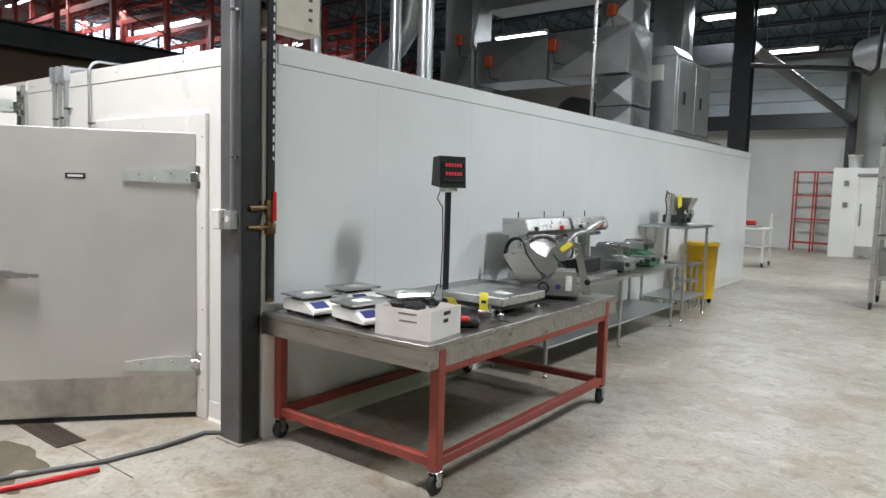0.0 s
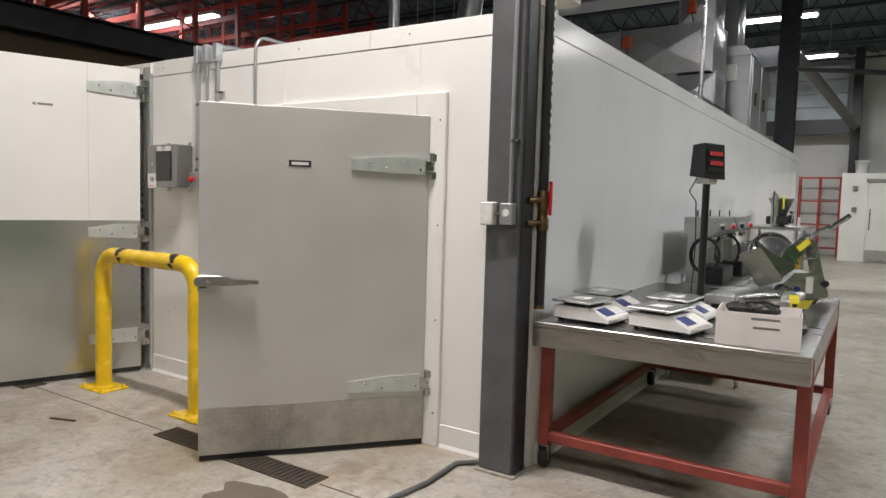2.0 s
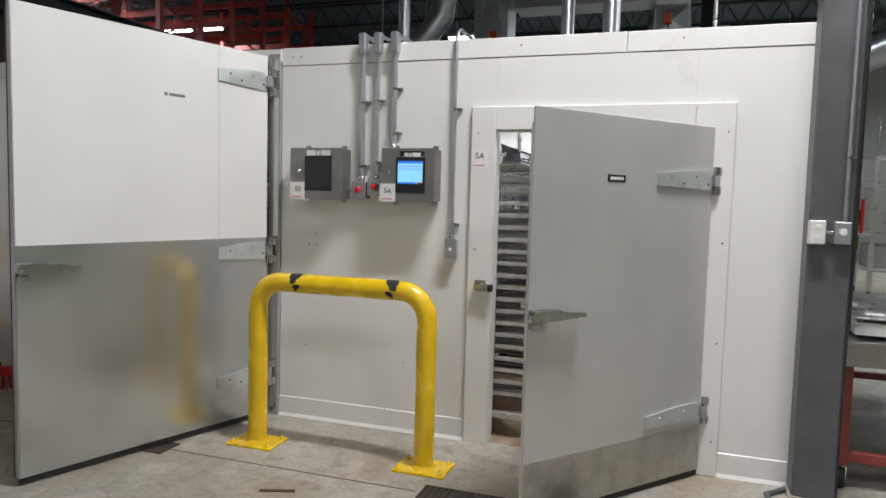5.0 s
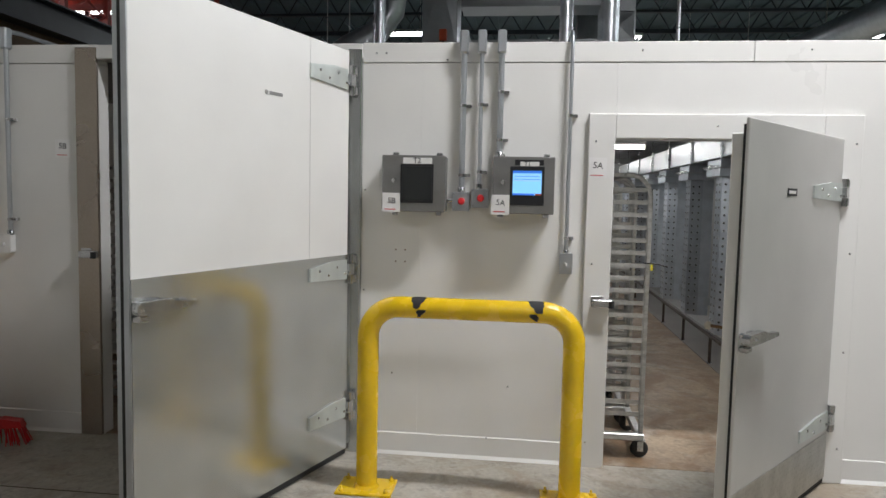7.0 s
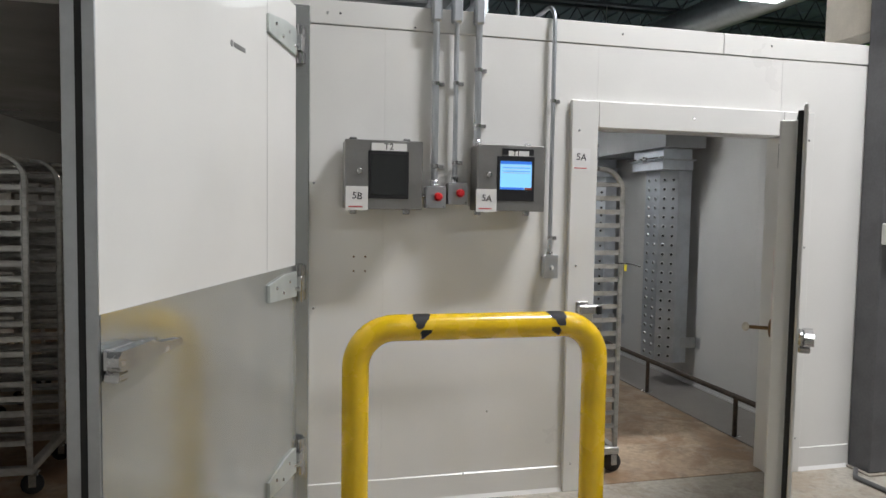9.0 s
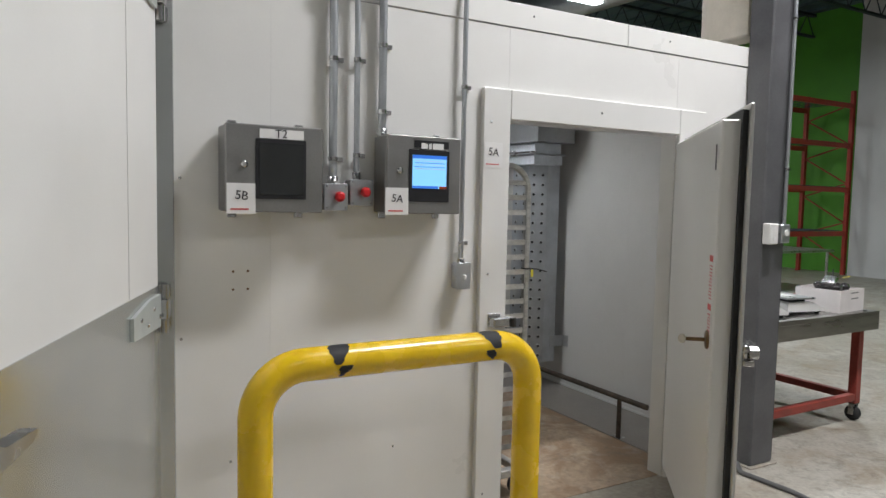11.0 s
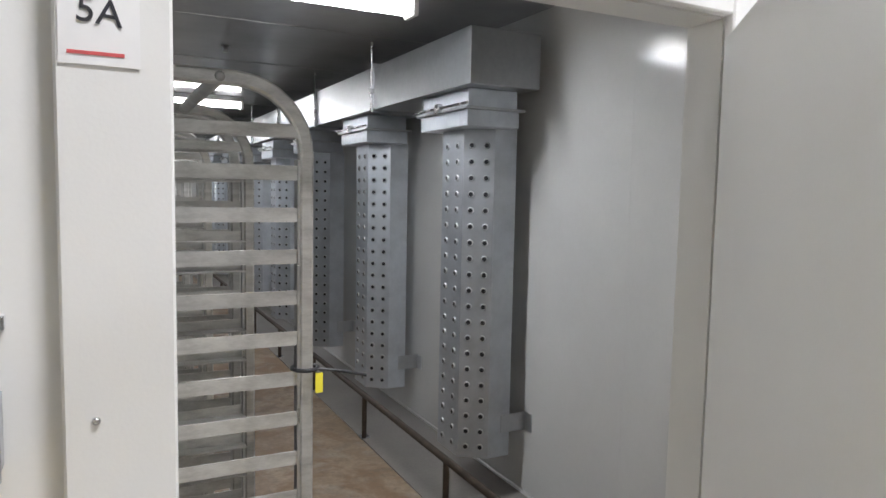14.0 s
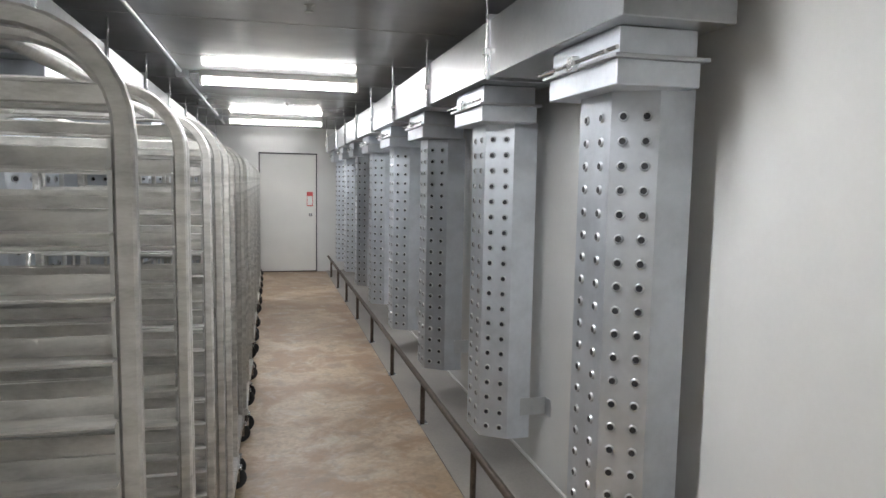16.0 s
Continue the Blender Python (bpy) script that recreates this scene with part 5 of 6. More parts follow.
def slicer():
    ob = thing("meat_slicer", pose(-2.434, 4.62, TZ, 0, 0, 28), "stainless gravity meat slicer with a round blade and tilted carriage", "slicer")
    part("base", B().prism([(-0.15, 0.03), (-0.14, 0.09), (-0.06, 0.16), (-0.02, 0.205), (0.13, 0.205), (0.155, 0.03)], "y", -0.13, 0.15), STEEL, ob)
    part("base_skirt", B().box(-0.14, 0.145, -0.12, 0.14, 0.012, 0.03, 0.004), BLACK_PLASTIC, ob)
    for sx in (-0.11, 0.12):
        for sy in (-0.10, 0.11):
            part("foot", B().lathe([(0.022, 0), (0.018, 0.013)], (sx, sy, 0), "z", 10), RUBBER, ob)
    dial = part("dial", B().lathe([(0.044, -0.131), (0.044, -0.155), (0.036, -0.165)], (-0.105, 0, 0.085), "y", 22), BLACK_PLASTIC, ob, "black thickness dial")
    part("dial_ring", B().lathe([(0.030, -0.1655), (0.022, -0.168), (0.006, -0.168)], (-0.105, 0, 0.085), "y", 22), STEEL, dial)
    part("switch_label", B().box(0.055, 0.10, -0.1325, -0.1304, 0.07, 0.18), PAPER, ob, "white rating label")
    part("brand_oval", B().lathe([(0.022, -0.1304), (0.020, -0.133)], (0.0, 0, 0.095), "y", 18), NAVY, ob, "dark oval badge")
    blade = part("blade", B().lathe([(0.02, 0.012), (0.115, 0.010), (0.14, 0.0), (0.115, -0.006)], (0, 0, 0), "z", 36), CHROME, ob, "round blade", pose(-0.13, 0.0, 0.325, 62, 18, -25))
    part("blade_guard", B().lathe([(0.145, -0.018), (0.152, 0.0), (0.149, 0.018), (0.142, 0.018), (0.142, -0.018)], (0, 0, 0), "z", 36), STEEL, blade)
    part("gauge_plate", B().prism([(-0.405, 0.315), (-0.39, 0.33), (-0.28, 0.375), (-0.265, 0.36), (-0.115, 0.165), (-0.125, 0.15), (-0.25, 0.11), (-0.27, 0.115)], "y", -0.012, 0.0), STEEL, ob, "flat gauge plate", pose(0, -0.15, 0, 6, 0, 0))
    tray = part("carriage", B().prism([(-0.28, 0.41), (-0.25, 0.415), (-0.17, 0.34), (-0.06, 0.285), (0.0, 0.25), (-0.01, 0.225), (-0.10, 0.155), (-0.16, 0.20), (-0.24, 0.31)], "y", -0.008, 0.004), STEEL, ob, "tilted food carriage", pose(0, -0.115, 0, -8, 0, 0))
    part("carriage_wing", B().prism([(-0.06, 0.375), (-0.045, 0.38), (0.07, 0.475), (0.105, 0.46), (0.115, 0.41), (-0.015, 0.265), (-0.10, 0.295)], "y", -0.01, 0.0), STEEL, tray, "upright carriage wing")
    part("edge_lip", B().tube([(-0.265, -0.012, 0.405), (-0.235, -0.014, 0.32), (-0.155, -0.014, 0.21), (-0.09, -0.014, 0.165)], 0.007, 8), BLACK_STEEL, tray)
    part("tag", B().prism([(0.0, 0.375), (0.075, 0.44), (0.10, 0.405), (0.025, 0.345)], "y", -0.014, -0.0115), YELLOW_TAG, tray, "orange-yellow lot tag")
    part("green_strip", B().prism([(-0.055, 0.335), (-0.035, 0.33), (0.02, 0.265), (0.005, 0.255)], "y", -0.014, -0.0115), GREEN_METAL, tray)
    part("support_arm", B().prism([(0.095, 0.425), (0.15, 0.41), (0.205, 0.20), (0.25, 0.05), (0.235, 0.03), (0.18, 0.03), (0.15, 0.20)], "y", -0.03, 0.05), STEEL, ob, "slanted carriage support arm")
    arm = part("pusher_arm", B().tube([(0.06, -0.12, 0.43), (0.12, -0.12, 0.49), (0.19, -0.12, 0.52)], 0.014, 10), CHROME, ob, "chrome pusher arm")
    part("grip", B().tube([(0.18, -0.12, 0.505), (0.31, -0.12, 0.595)], 0.017, 12), CHROME, arm)
    part("rod", B().tube([(0.03, -0.13, 0.30), (0.10, -0.13, 0.31), (0.13, -0.12, 0.35)], 0.007, 8), CHROME, arm)
    part("clamp_knob", B().lathe([(0.022, -0.03), (0.024, -0.055), (0.012, -0.06)], (0.215, 0, 0.13), "y", 12), BLACK_PLASTIC, ob)
slicer()


def side_table(name, x0, x1, y0, y1, z, shelf, label, legs=4):
    ob = thing(name, pose(0, 0, 0), label, "table", "steel side tables")
    part("tabletop", B().box(x0, x1, y0, y1, z - 0.035, z, 0.004), STEEL, ob)
    part("shelf", B().box(x0 + 0.03, x1 - 0.03, y0 + 0.06, y1 - 0.06, shelf - 0.02, shelf, 0.003), GALV, ob)
    n = legs // 2
    for i in range(n):
        y = y0 + 0.08 + (y1 - y0 - 0.16) * i / (n - 1)
        for x in (x0 + 0.05, x1 - 0.05):
            lg = part("leg", B().tube([(x, y, 0.03), (x, y, z - 0.036)], 0.02, 10), STEEL, ob)
            part("foot", B().lathe([(0.024, 0), (0.02, 0.012), (0.012, 0.015), (0.012, 0.04)], (x, y, 0), "z", 10), CHROME, lg)
side_table("steel_table", -3.42, -2.78, 5.12, 8.42, 0.76, 0.27, "long stainless steel table with a galvanised undershelf", 6)
side_table("steel_stand", -3.42, -2.78, 8.66, 9.70, 1.22, 0.28, "tall narrow stainless steel stand", 4)
side_table("steel_cart", -3.40, -3.02, 9.74, 10.16, 0.66, 0.40, "small stainless two-tier stand", 4)


def bin_thing(x, y, h, rt, rb, mat, label, wheels=True):
    ob = thing("waste_bin", pose(x, y, 0), label, "bin", "bins")
    z0 = 0.09 if wheels else 0
    part("body", B().lathe([(rb, z0), (rt, h - 0.05), (rt + 0.02, h - 0.05), (rt + 0.02, h), (rt - 0.005, h), (rb - 0.01, z0 + 0.03)], (0, 0, 0), "z", 28), mat, ob)
    part("rim", B().lathe([(rt + 0.021, h - 0.012), (rt + 0.03, h - 0.006), (rt + 0.021, h)], (0, 0, 0), "z", 28), mat, ob)
    if wheels:
        for k in range(4):
            castor_wheel(ob, rb * 0.75 * math.cos(k * math.pi / 2 + 0.6), rb * 0.75 * math.sin(k * math.pi / 2 + 0.6), 0.034)
bin_thing(-3.14, 10.5, 0.92, 0.225, 0.195, YELLOW_BIN, "tall yellow plastic waste bin on castors")
bin_thing(-9.35, 2.15, 0.70, 0.28, 0.24, YELLOW_BIN, "yellow plastic wheeled bin beside the open door")
_ob = thing("floor_broom", pose(-8.98, 2.40, 0, 0, 0, 20), "red plastic push broom leaning in the corner by the wall", "broom")
part("head", B().prism([(-0.17, 0.11), (0.15, 0.11), (0.13, 0.15), (0.03, 0.17), (-0.15, 0.16)], "y", -0.035, 0.035), RED_PLASTIC, _ob)
_rb, _br = random.Random(5), B()
for k in range(90):
    _x, _y = _rb.uniform(-0.16, 0.14), _rb.uniform(-0.03, 0.03)
    _br.tube([(_x, _y, 0.112), (_x * 1.25 + _rb.uniform(-0.015, 0.015), _y * 1.8, 0.004)], 0.0035, 4)
tagged(part("bristles", _br, RED_PLASTIC, _ob), "splayed red bristles", "", "", "stuff")
part("handle", B().tube([(-0.02, 0, 0.16), (-0.24, 0.06, 0.75), (-0.46, 0.12, 1.34)], 0.013, 10), RED_PLASTIC, _ob)


def sealer(x, y, z):
    ob = thing("band_sealer", pose(x, y, z, 0, 0, 0), "stainless twin-head bench sealing machine with knobs and a coiled cable", "machine")
    part("base", B().box(-0.20, 0.22, -0.40, 0.40, 0.0, 0.05, 0.006), STEEL, ob)
    for y0 in (-0.30, 0.20):
        part("column", B().box(-0.16, -0.06, y0, y0 + 0.10, 0.05, 0.46, 0.005), STEEL, ob)
    part("head", B().prism([(-0.17, 0.46), (0.06, 0.46), (0.10, 0.50), (0.06, 0.60), (-0.17, 0.60)], "y", -0.40, 0.40), STEEL, ob, "long steel control head")
    for dy in (-0.25, 0.22):
        part("switch_panel", B().box(0.085, 0.092, dy - 0.05, dy + 0.12, 0.49, 0.55, 0.002), WHITE_PLASTIC, ob)
        part("knob", B().lathe([(0.02, 0.09), (0.018, 0.12)], (0, dy - 0.02, 0.52), "x", 14), RED_PLASTIC if dy > 0 else BLACK_PLASTIC, ob)
        part("antenna", B().tube([(-0.1, dy, 0.60), (-0.1, dy, 0.66)], 0.006, 6), BLACK_PLASTIC, ob)
        part("roller", B().tube([(0.02, dy - 0.06, 0.43), (0.02, dy + 0.12, 0.43)], 0.02, 12), CHROME, ob)
    part("motor", B().box(-0.10, 0.12, -0.22, 0.2, 0.05, 0.19, 0.01), BLACK_PLASTIC, ob, "dark motor housing")
    for k in range(3):
        part("coiled_cable", B().tube([(0.02 + (0.10 + 0.008 * k) * math.cos(a), -0.455 - 0.008 * k, 0.30 + (0.13 + 0.008 * k) * math.sin(a)) for a in (2 * math.pi * j / 20 for j in range(21))], 0.006, 6), BLACK_PLASTIC, ob)
sealer(-3.12, 5.56, 0.76)
sealer(-3.12, 6.42, 0.76)


def bench_mixer(name, x, y, z, mat, label):
    ob = thing(name, pose(x, y, z), label, "machine")
    part("body", B().prism([(-0.2, 0.02), (0.2, 0.02), (0.2, 0.12), (0.05, 0.17), (0.05, 0.26), (-0.2, 0.26)], "y", -0.16, 0.16), mat, ob)
    part("bed", B().box(0.0, 0.24, -0.26, 0.3, 0.10, 0.135, 0.005), STEEL, ob)
    for k in range(4):
        part("roller", B().tube([(-0.1 + 0.07 * k, -0.15, 0.285), (-0.1 + 0.07 * k, 0.15, 0.285)], 0.026, 12), CHROME if k % 2 else BLACK_PLASTIC, ob)
    for y0 in (-0.172, 0.162):
        part("side_plate", B().box(-0.13, 0.12, y0, y0 + 0.01, 0.2, 0.30, 0.004), STEEL, ob)
    for sy in (-0.2, 0.2):
        part("knob", B().lathe([(0.025, 0.24), (0.025, 0.27), (0.015, 0.28)], (0, sy, 0.1), "x", 14), BLACK_PLASTIC, ob)
        part("foot", B().box(-0.15, 0.15, sy * 0.6 - 0.02, sy * 0.6 + 0.02, 0, 0.02), RUBBER, ob)
bench_mixer("dough_press", -3.1, 7.15, 0.76, STEEL, "small stainless roller press on the steel table")
bench_mixer("label_press", -3.12, 7.95, 0.76, GREEN_METAL, "green enamelled roller machine on the steel table")


def dosing_machine(x, y, z):
    ob = thing("dosing_machine", pose(x, y, z), "steel hopper dosing machine with black gears", "machine")
    part("frame_post", B().box(-0.06, 0.0, -0.26, -0.20, 0, 0.42, 0.004), ALU, ob)
    part("frame_post", B().box(-0.06, 0.0, -0.12, -0.06, 0, 0.40, 0.004), ALU, ob)
    part("gear_block", B().box(-0.12, 0.14, -0.20, 0.16, 0.03, 0.13, 0.01), BLACK_STEEL, ob)
    for k in range(4):
        part("gear", B().lathe([(0.05, -0.02), (0.055, 0.0), (0.05, 0.02)], (0.15, -0.15 + 0.09 * k, 0.10 + 0.05 * (k % 2)), "x", 16), CHROME if k % 2 else BLACK_PLASTIC, ob)
    part("hopper", B().add([(-0.14, 0.06, 0.36), (0.16, 0.06, 0.36), (0.16, 0.36, 0.36), (-0.14, 0.36, 0.36), (-0.05, 0.16, 0.12), (0.06, 0.16, 0.12), (0.06, 0.28, 0.12), (-0.05, 0.28, 0.12)], [(0, 1, 5, 4), (1, 2, 6, 5), (2, 3, 7, 6), (3, 0, 4, 7), (4, 5, 6, 7)]), STEEL, ob, "tapered steel hopper")
    part("discharge", B().box(-0.05, 0.06, 0.16, 0.28, 0.0, 0.12, 0.004), STEEL, ob)
    part("cable", B().tube([(-0.03, -0.26, 0.40), (-0.02, -0.36, 0.44), (-0.02, -0.40, 0.33), (-0.02, -0.33, 0.2), (-0.02, -0.38, 0.05)], 0.008, 8), BLACK_PLASTIC, ob)
    part("tag", B().box(0.05, 0.06, -0.08, 0.06, 0.24, 0.40), YELLOW_TAG, ob, "yellow lot tag", pose(0, 0, 0, 12, 0, 0))
dosing_machine(-3.08, 9.1, 1.22)

# ---- far end of the hall ----
def steel_shelf(x0, x1, y, h, name="red_shelving", label="red steel open shelving frame against the far wall"):
    ob = thing(name, pose(0, y, 0), label, "shelving")
    for x in (x0, (x0 + x1) / 2, x1):
        for dy in (0, 0.5):
            part("upright", B().box(x - 0.022, x + 0.022, dy - 0.022, dy + 0.022, 0, h), RED_RACK, ob)
    for k in range(4):
        z = 0.25 + k * (h - 0.3) / 3
        for dy in (0, 0.5):
            part("beam", B().box(x0 + 0.023, x1 - 0.023, dy - 0.015, dy + 0.015, z, z + 0.035), RED_RACK, ob)
steel_shelf(-4.3, -3.2, 23.2, 2.45)
_ob = thing("cold_store", pose(-1.9, 22.0, 0), "white walk-in cold store with a closed sliding door", "cold store")
part("shell", B().box(-1.2, 2.2, 0.0, 1.8, 0, 2.5, 0.01), PANEL, _ob)
part("door", B().box(-0.55, 0.9, -0.08, -0.002, 0.05, 2.25, 0.01), PANEL, _ob)
part("kick_strip", B().box(-0.55, 0.9, -0.085, -0.081, 0.06, 0.35), STEEL, _ob)
part("track", B().box(-0.6, 2.1, -0.12, -0.002, 2.26, 2.34, 0.004), STEEL_DARK, _ob)
part("pull", B().tube([(-0.47, -0.1, 0.9), (-0.47, -0.12, 1.0), (-0.47, -0.12, 1.4), (-0.47, -0.1, 1.5)], 0.015, 8), CHROME, _ob)
for z in (1.4, 2.0):
    part("switch", B().box(-0.92, -0.8, -0.05, -0.002, z, z + 0.14, 0.006), STEEL_DARK, _ob)
_ob = thing("plastic_pail", pose(-2.65, 22.5, 2.5), "white plastic pail on the cold store roof", "pail")
part("pail", B().lathe([(0.15, 0), (0.18, 0.33), (0.19, 0.33), (0.19, 0.38), (0.17, 0.38)], (0, 0, 0), "z", 20), WHITE_PLASTIC, _ob)
_ob = thing("white_table", pose(-4.0, 17.3, 0), "white plastic-topped trolley table with small parts", "table")
part("tabletop", B().box(-0.45, 0.35, -0.4, 0.4, 0.86, 0.9, 0.006), WHITE_PLASTIC, _ob)
part("shelf", B().box(-0.42, 0.32, -0.36, 0.36, 0.45, 0.48, 0.006), WHITE_PLASTIC, _ob)
for x in (-0.4, 0.3):
    for y in (-0.35, 0.35):
        part("leg", B().box(x - 0.025, x + 0.025, y - 0.025, y + 0.025, 0.11, 1.25 if y > 0 and x > 0 else 0.86), WHITE_PLASTIC, _ob)
        castor_wheel(_ob, x, y, 0.045)
_ob = thing("parts_tray", pose(-4.05, 17.2, 0.9), "tray of red and steel small parts", "tray")
part("tray", B().box(-0.2, 0.2, -0.2, 0.2, 0, 0.06, 0.01), STEEL, _ob)
part("parts", B().box(-0.1, 0.12, -0.12, 0.05, 0.061, 0.16, 0.02), RED_PLASTIC, _ob)


def mobile_platform():
    ob = thing("steel_gantry", pose(-0.52, 12.35, 0), "tall stainless machine frame with rails, panels and castors", "machine")
    for x in (-0.55, 0.55):
        for y in (-0.5, 0.5):
            part("post", B().box(x - 0.035, x + 0.035, y - 0.035, y + 0.035, 0.14, 2.4, 0.004), STEEL, ob)
            castor_wheel(ob, x, y)
    for z in (0.45, 1.05, 1.95, 2.38):
        for y in (-0.5, 0.5):
            part("rail", B().box(-0.515, 0.515, y - 0.025, y + 0.025, z, z + 0.05, 0.003), STEEL, ob)
        for x in (-0.55, 0.55):
            part("rail", B().box(x - 0.025, x + 0.025, -0.465, 0.465, z, z + 0.05, 0.003), STEEL, ob)
    part("cabinet", B().box(-0.5, 0.5, -0.44, 0.44, 1.12, 1.9, 0.01), STEEL, ob)
    part("lower_box", B().box(-0.5, 0.5, -0.44, 0.44, 0.51, 0.9, 0.01), STEEL_DARK, ob)
    for x in (-0.55, 0.3):
        part("guard_rail", B().tube([(x, -0.5, 2.38), (x, -0.5, 3.05), (x + 0.06, -0.5, 3.15), (x + 0.4, -0.5, 3.15), (x + 0.45, -0.5, 3.05), (x + 0.45, -0.5, 2.38)], 0.022, 10), STEEL, ob)
    part("label", B().box(-0.35, -0.2, -0.446, -0.4405, 1.6, 1.75), PAPER, ob)
mobile_platform()

# ---- roof plant above the warm room ----
def rect_duct(name, boxes, label, acts=()):
    ob = thing(name, pose(0, 0, 0), label, "duct", "roof ducts")
    for x0, x1, y0, y1, z0, z1 in boxes:
        d = part("section", B().box(x0, x1, y0, y1, z0, z1, 0.006), DARKENED_GALV, ob)
        mx, mz, my = (x0 + x1) / 2, (z0 + z1) / 2, (y0 + y1) / 2
        # cross-broken sheet face
        part("cross_break", B().add([(x0 + .02, y0 - .001, z0 + .02), (x1 - .02, y0 - .001, z0 + .02), (x1 - .02, y0 - .001, z1 - .02), (x0 + .02, y0 - .001, z1 - .02), (mx, y0 - .035, mz)], [(0, 1, 4), (1, 2, 4), (2, 3, 4), (3, 0, 4)]).add([(x1 + .001, y0 + .02, z0 + .02), (x1 + .001, y1 - .02, z0 + .02), (x1 + .001, y1 - .02, z1 - .02), (x1 + .001, y0 + .02, z1 - .02), (x1 + .035, my, mz)], [(0, 1, 4), (1, 2, 4), (2, 3, 4), (3, 0, 4)]), DARKENED_GALV, d)
        if z1 - z0 > x1 - x0:
            part("flange", B().box(x0 - .02, x1 + .02, y0 - .02, y1 + .02, z1 - .02, z1 + .005), GALV, d)
        else:
            part("flange", B().box(x1 - .02, x1 + .005, y0 - .02, y1 + .02, z0 - .02, z1 + .02), GALV, d)
    for x, y, z in acts:
        a = part("damper_actuator", B().box(x - 0.06, x + 0.06, y - 0.08, y, z - 0.09, z + 0.09, 0.012), ORANGE, ob, "orange damper actuator")
        part("cable", B().tube([(x, y - 0.05, z - 0.09), (x + 0.05, y - 0.06, z - 0.28), (x + 0.2, y - 0.04, z - 0.32)], 0.008, 6), BLACK_PLASTIC, a)
rect_duct("supply_duct", [(-4.70, -4.12, 9.9, 10.6, TOP, 2.92), (-4.70, -4.12, 9.9, 10.6, 2.93, 3.38), (-5.5, -4.15, 9.8, 10.65, 3.40, 4.1), (-6.9, -5.52, 9.8, 10.65, 3.40, 4.1), (-4.70, -4.18, 9.95, 10.55, 4.11, 4.55), (-4.70, -4.18, 9.95, 10.55, 4.56, 6.2)],
          "galvanised rectangular supply duct standing on the room roof", [(-4.5, 9.93, 4.35), (-5.4, 9.78, 3.9), (-6.6, 9.78, 3.75)])
rect_duct("return_duct", [(-7.6, -6.93, 9.7, 10.4, TOP, 4.0), (-7.55, -6.98, 9.75, 10.35, 4.02, 6.2), (-6.97, -4.46, 10.1, 10.7, 4.7, 5.4)],
          "galvanised rectangular return duct above the room", [(-7.2, 9.73, 4.15)])
rect_duct("exhaust_duct", [(-4.9, -4.35, 12.6, 13.2, TOP, 6.2)], "galvanised exhaust duct under the hall roof")
_ob = thing("air_handler", pose(-4.12, 11.1, TOP), "grey air handling cabinet on the room roof", "air handler")
part("cabinet", B().box(-0.35, 0.30, -0.2, 1.5, 0.12, 1.35, 0.015), DARKENED_GALV, _ob)
part("base", B().box(-0.4, 0.36, -0.3, 2.2, 0.0, 0.119, 0.01), STEEL_DARK, _ob)
for y0 in (-0.15, 0.68):
    d = part("access_door", B().box(0.301, 0.325, y0, y0 + 0.78, 0.18, 1.3, 0.006), GALV, _ob)
    part("pull", B().box(0.326, 0.35, y0 + 0.25, y0 + 0.29, 0.6, 0.8, 0.006), BLACK_PLASTIC, d)
part("switch_box", B().box(-0.1, 0.1, -0.28, -0.201, 0.95, 1.2, 0.01), WHITE_PLASTIC, _ob)
part("hose", B().tube([(-0.2, -0.24, 0.9), (-0.28, -0.3, 0.6), (-0.25, -0.3, 0.2), (-0.2, -0.3, 0.01)], 0.03, 10), RUBBER, _ob)
part("vent_hood", B().prism([(-0.35, 1.36), (0.3, 1.36), (0.2, 1.5), (-0.35, 1.5)], "y", -0.15, 0.6), GALV, _ob)


def spiral_duct(path, r, label, mat=GALV):
    ob = thing("spiral_duct", pose(0, 0, 0), label, "duct", "spiral ducts")
    part("pipe", B().tube(path, r, 22), mat, ob)
    pts = [Vector(p) for p in path]
    if abs(pts[0].z - TOP) > 0.1:
        for q in pts[:-1]:
            part("hanger", B().tube([q + Vector((0, 0, r)), (q.x, q.y, HZ - 0.06)], 0.008, 6), STEEL, ob)
    ring = B()
    for a, b in zip(pts[:-1], pts[1:]):
        n = max(1, int((b - a).length / 0.11))
        d = (b - a).normalized()
        for k in range(n):
            c = a + (b - a) * (k / n)
            ring.tube([c - d * 0.006, c + d * 0.006], r + 0.006, 18, False)
    tagged(part("spiral_seam", ring, mat, ob), "raised spiral seams", "", "", "stuff")
spiral_duct([(-5.0, 6.1, TOP), (-5.0, 6.1, 6.2)], 0.09, "bright vertical spiral duct rising from the room roof")
spiral_duct([(-5.45, 6.1, TOP), (-5.45, 6.1, 6.2)], 0.07, "bright vertical spiral duct rising from the room roof")
spiral_duct([(-7.6, 6.8, TOP), (-7.6, 6.8, 6.2)], 0.07, "bright vertical spiral duct rising from the room roof")
spiral_duct([(-8.95, 9.2, 3.6), (-8.6, 9.2, 3.85), (-8.2, 9.2, 4.05), (-7.95, 9.25, 4.4), (-7.85, 9.3, 5.2)], 0.2, "flexible silver duct bending above the room")
spiral_duct([(-1.9, 16.5, 4.55), (-0.8, 15.5, 4.6), (0.3, 14.0, 5.0), (1.6, 11.5, 5.5), (2.2, 8.0, 5.6)], 0.33, "large silver flexible duct under the hall roof")
_ob = thing("drain_pipe", pose(0, 0, 0), "black pipe run with a trap under the hall roof", "pipe")
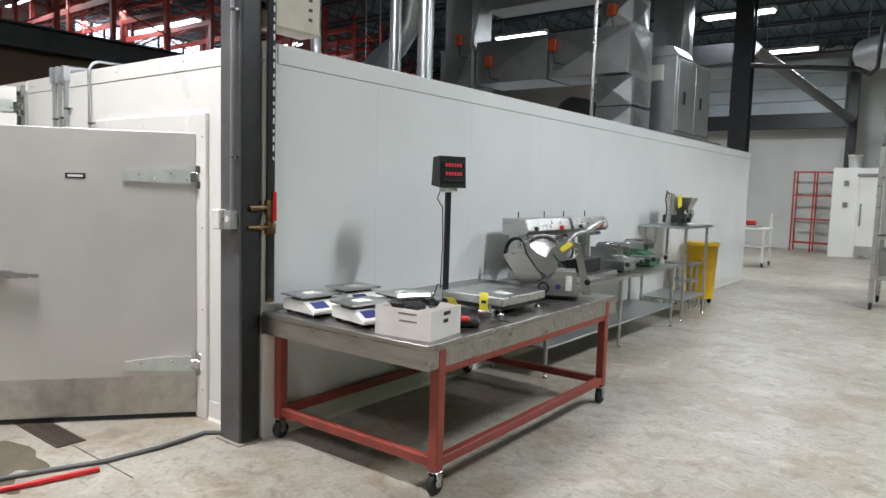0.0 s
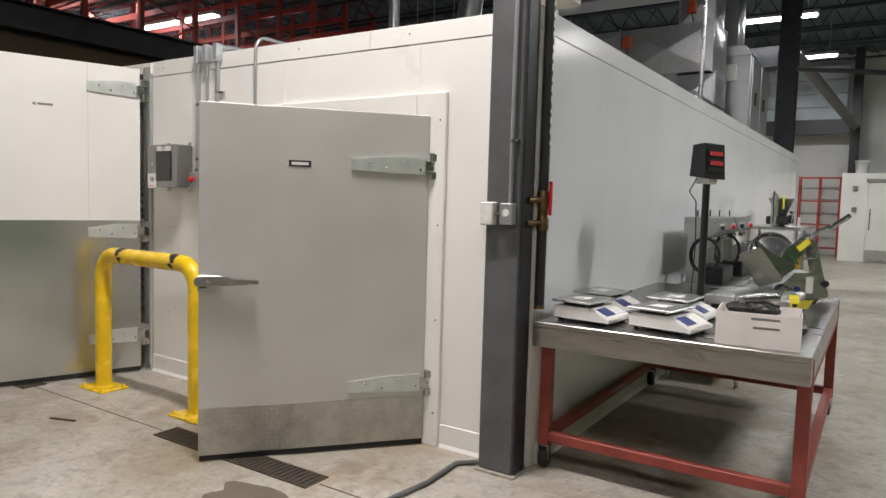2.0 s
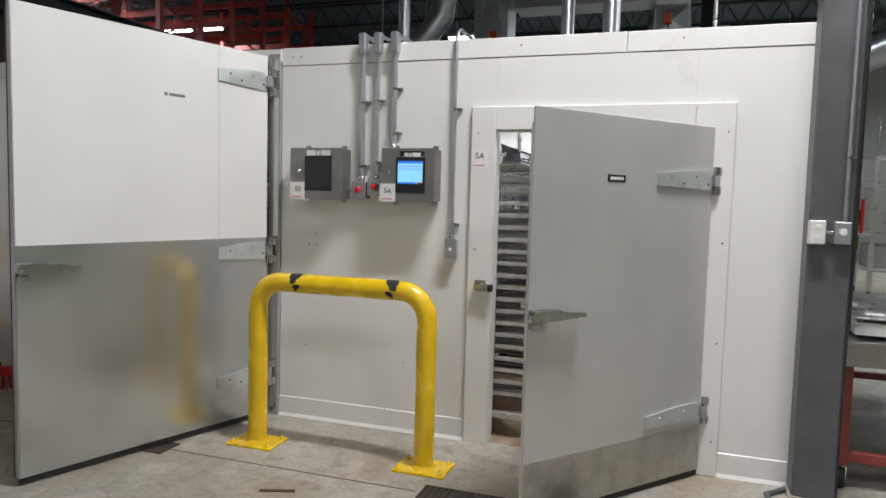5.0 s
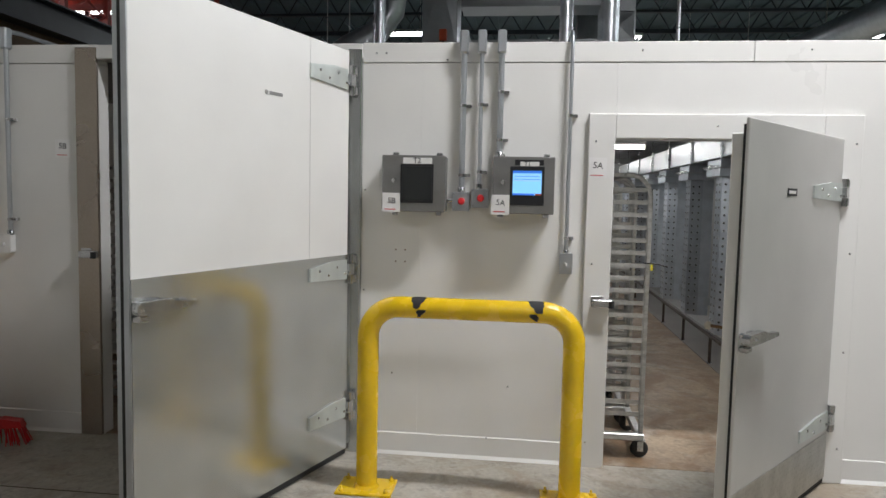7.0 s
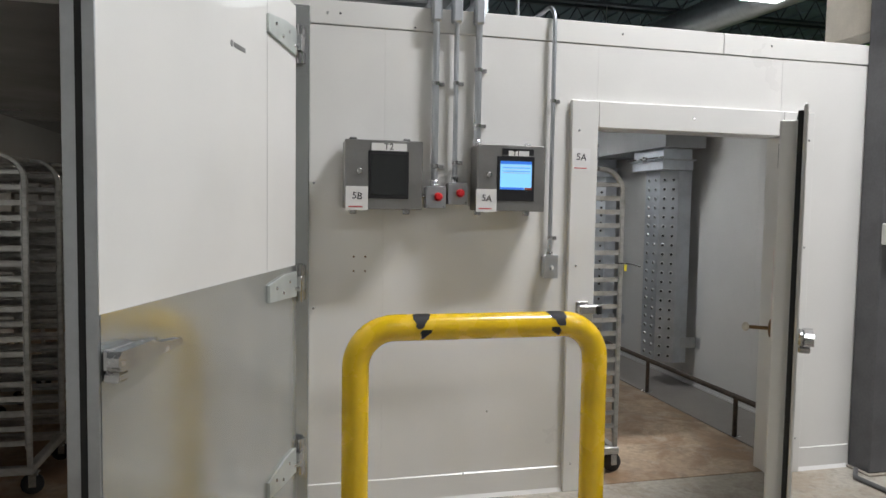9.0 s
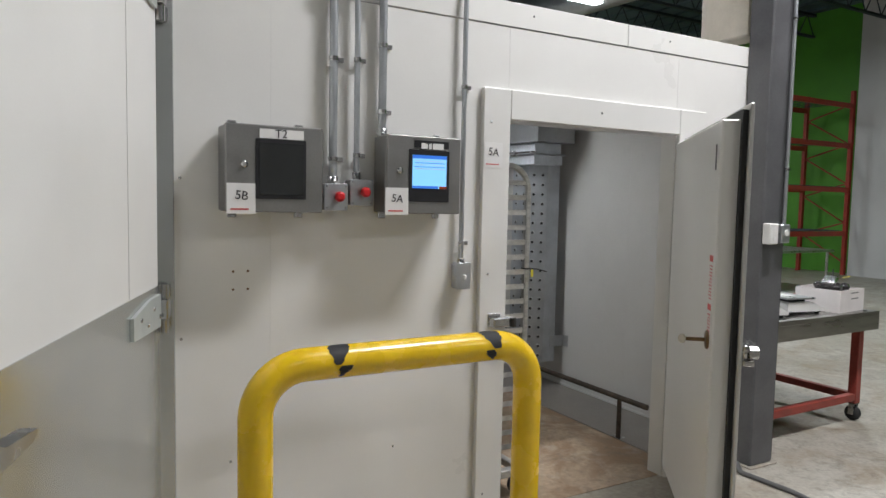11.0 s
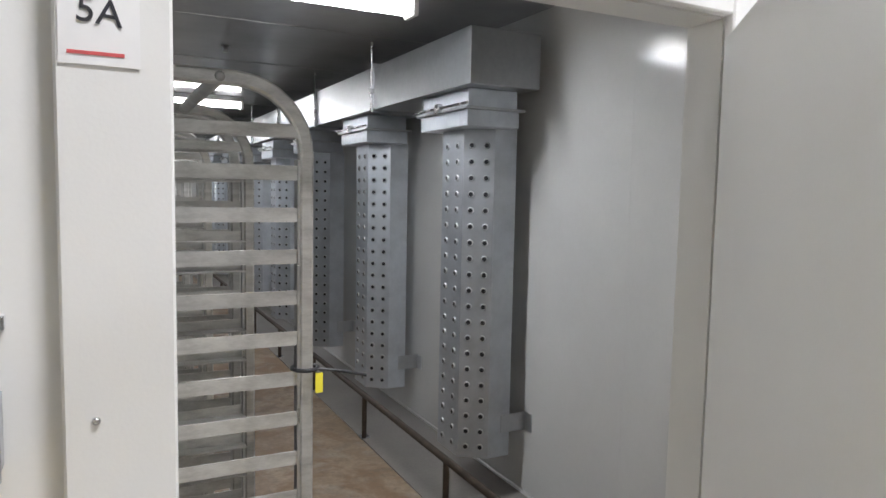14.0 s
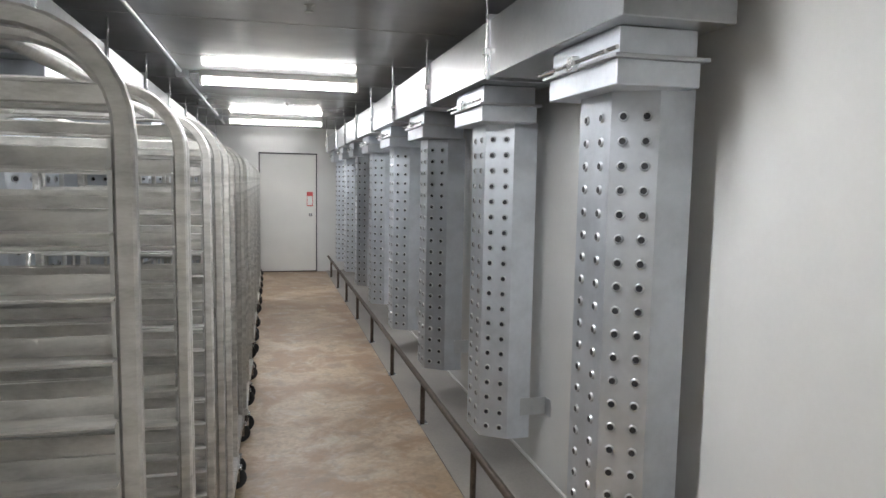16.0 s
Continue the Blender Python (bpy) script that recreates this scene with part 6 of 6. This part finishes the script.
part("pipe", B().tube([(-3.6, 14.3, 4.15), (-1.9, 15.3, 4.1), (-1.7, 15.4, 4.0), (-1.6, 15.4, 4.1), (-1.55, 15.4, 4.9), (-1.0, 15.2, 5.0)], 0.05, 12), BLACK_STEEL, _ob)
_ob = thing("unit_heater", pose(-6.9, 12.6, TOP), "dark round fan housing on the room roof", "fan")
part("drum", B().lathe([(0.3, -0.3), (0.32, 0.0), (0.3, 0.3)], (1.6, -2.0, 0.40), "y", 28), BLACK_STEEL, _ob)
part("stand", B().box(1.35, 1.85, -2.2, -1.8, 0.0, 0.1), BLACK_STEEL, _ob)
_ob = thing("pipe_post", pose(-3.9, 8.1, TOP), "thin steel post rising from the room roof", "pipe")
part("pipe", B().tube([(0, 0, 0), (0, 0, 3.8)], 0.025, 8), STEEL, _ob)

# ---- red pallet racking in the store ----
def pallet_rack(x0, x1, y, bays, h, levels, group, label="tall red steel pallet racking in the store"):
    ob = thing("pallet_rack", pose(0, y, 0), label, "racking", group)
    w = (x1 - x0) / bays
    up = B().box(-0.045, 0.045, -0.04, 0.04, 0, h).mesh("upright")
    bm_ = B().box(0.046, w - 0.046, -0.025, 0.025, 0, 0.11).mesh("beam")
    br = B()
    n = int(h / 0.9)
    for k in range(n):
        z = 0.3 + k * 0.9
        br.tube([(0, 0.04, z), (0, 1.06, z + 0.6)], 0.018, 5, False).tube([(0, 1.06, z + 0.6), (0, 0.04, z + 0.9)], 0.018, 5, False)
    br = br.mesh("bracing")
    deck = B()
    for k in range(7):
        deck.box(0.1, w - 0.1, 0.1 + k * 0.15, 0.115 + k * 0.15, 0.112, 0.122)
    for k in range(12):
        deck.box(0.1 + (w - 0.2) * k / 11 - 0.006, 0.1 + (w - 0.2) * k / 11 + 0.006, 0.03, 1.07, 0.122, 0.13)
    deck = deck.mesh("wire_deck")
    for i in range(bays + 1):
        for dy in (0, 1.1):
            part("upright", up, RED_RACK, ob, "", pose(x0 + i * w, dy, 0))
        tagged(part("bracing", br, RED_RACK, ob, "", pose(x0 + i * w, 0, 0)), "", "", "", "stuff")
        if i < bays:
            for z in levels:
                for dy in (0, 1.1):
                    part("beam", bm_, RED_RACK, ob, "", pose(x0 + i * w, dy, z))
                tagged(part("wire_deck", deck, DARK_JOIST, ob, "", pose(x0 + i * w, 0, z)), "", "", "", "stuff")
LV = (1.6, 3.0, 4.1, 4.9, 5.6)
for _y, _x1 in ((4.5, -13.0), (6.6, -13.0), (8.7, -13.0), (10.8, -13.0), (12.9, -13.0), (15.0, -14.4), (17.1, -15.6), (19.4, -16.0)):
    pallet_rack(-18.3, _x1, _y, 2 if _x1 < -14 else 3, 6.0, LV, "store racking")
pallet_rack(6.0, 8.6, 9.2, 1, 4.2, (0.9, 1.9, 2.9, 3.8), "hall racking", "red steel pallet racking against the green wall")
pallet_rack(5.2, 7.8, 12.6, 1, 5.2, (0.9, 1.9, 2.9, 4.2), "hall racking", "red steel pallet racking against the green wall")
for _y in (6.2, 9.2, 12.2, 15.5):
    _l = thing("hall_lamp", pose(-15.6, _y, 5.3), "long lit fluorescent luminaire above the store", "ceiling lamp", "store lamps")
    part("diffuser", B().box(-1.3, 1.3, -0.10, 0.10, -0.06, -0.025, 0.012), HALL_GLOW, _l)
    part("housing", B().box(-1.33, 1.33, -0.12, 0.12, -0.024, 0.05, 0.01), WHITE_PLASTIC, _l)
    part("hanger", B().tube([(0, 0, 0.05), (0, 0, HZ - 5.3)], 0.008, 6), STEEL, _l)
structure("white_pilaster", B().box(8.6, 8.98, 8.2, 9.1, 0, HZ), HALL_WALL, "white ribbed wall strip beside the green wall", "wall")
side_table("parts_table", 1.8, 3.2, 6.2, 8.6, 0.9, 0.3, "stainless table with assorted parts in the hall", 4)
_rng = random.Random(11)
for k in range(9):
    _ob = thing("machine_part", pose(2.0 + 0.12 * k, 6.5 + 0.45 * (k % 4) + 0.1 * k, 0.9, 0, 0, _rng.uniform(0, 90)), "loose machine part on the hall table", "machine part", "loose machine parts")
    _h = _rng.uniform(0.08, 0.25)
    part("body", B().box(-0.12, 0.12, -0.09, 0.09, 0, _h, 0.02), (BLACK_PLASTIC, NAVY, STEEL, ORANGE)[k % 4], _ob)
    part("knob", B().lathe([(0.04, _h), (0.03, _h + 0.05)], (0, 0, 0), "z", 12), (STEEL, BLACK_PLASTIC)[k % 2], _ob)
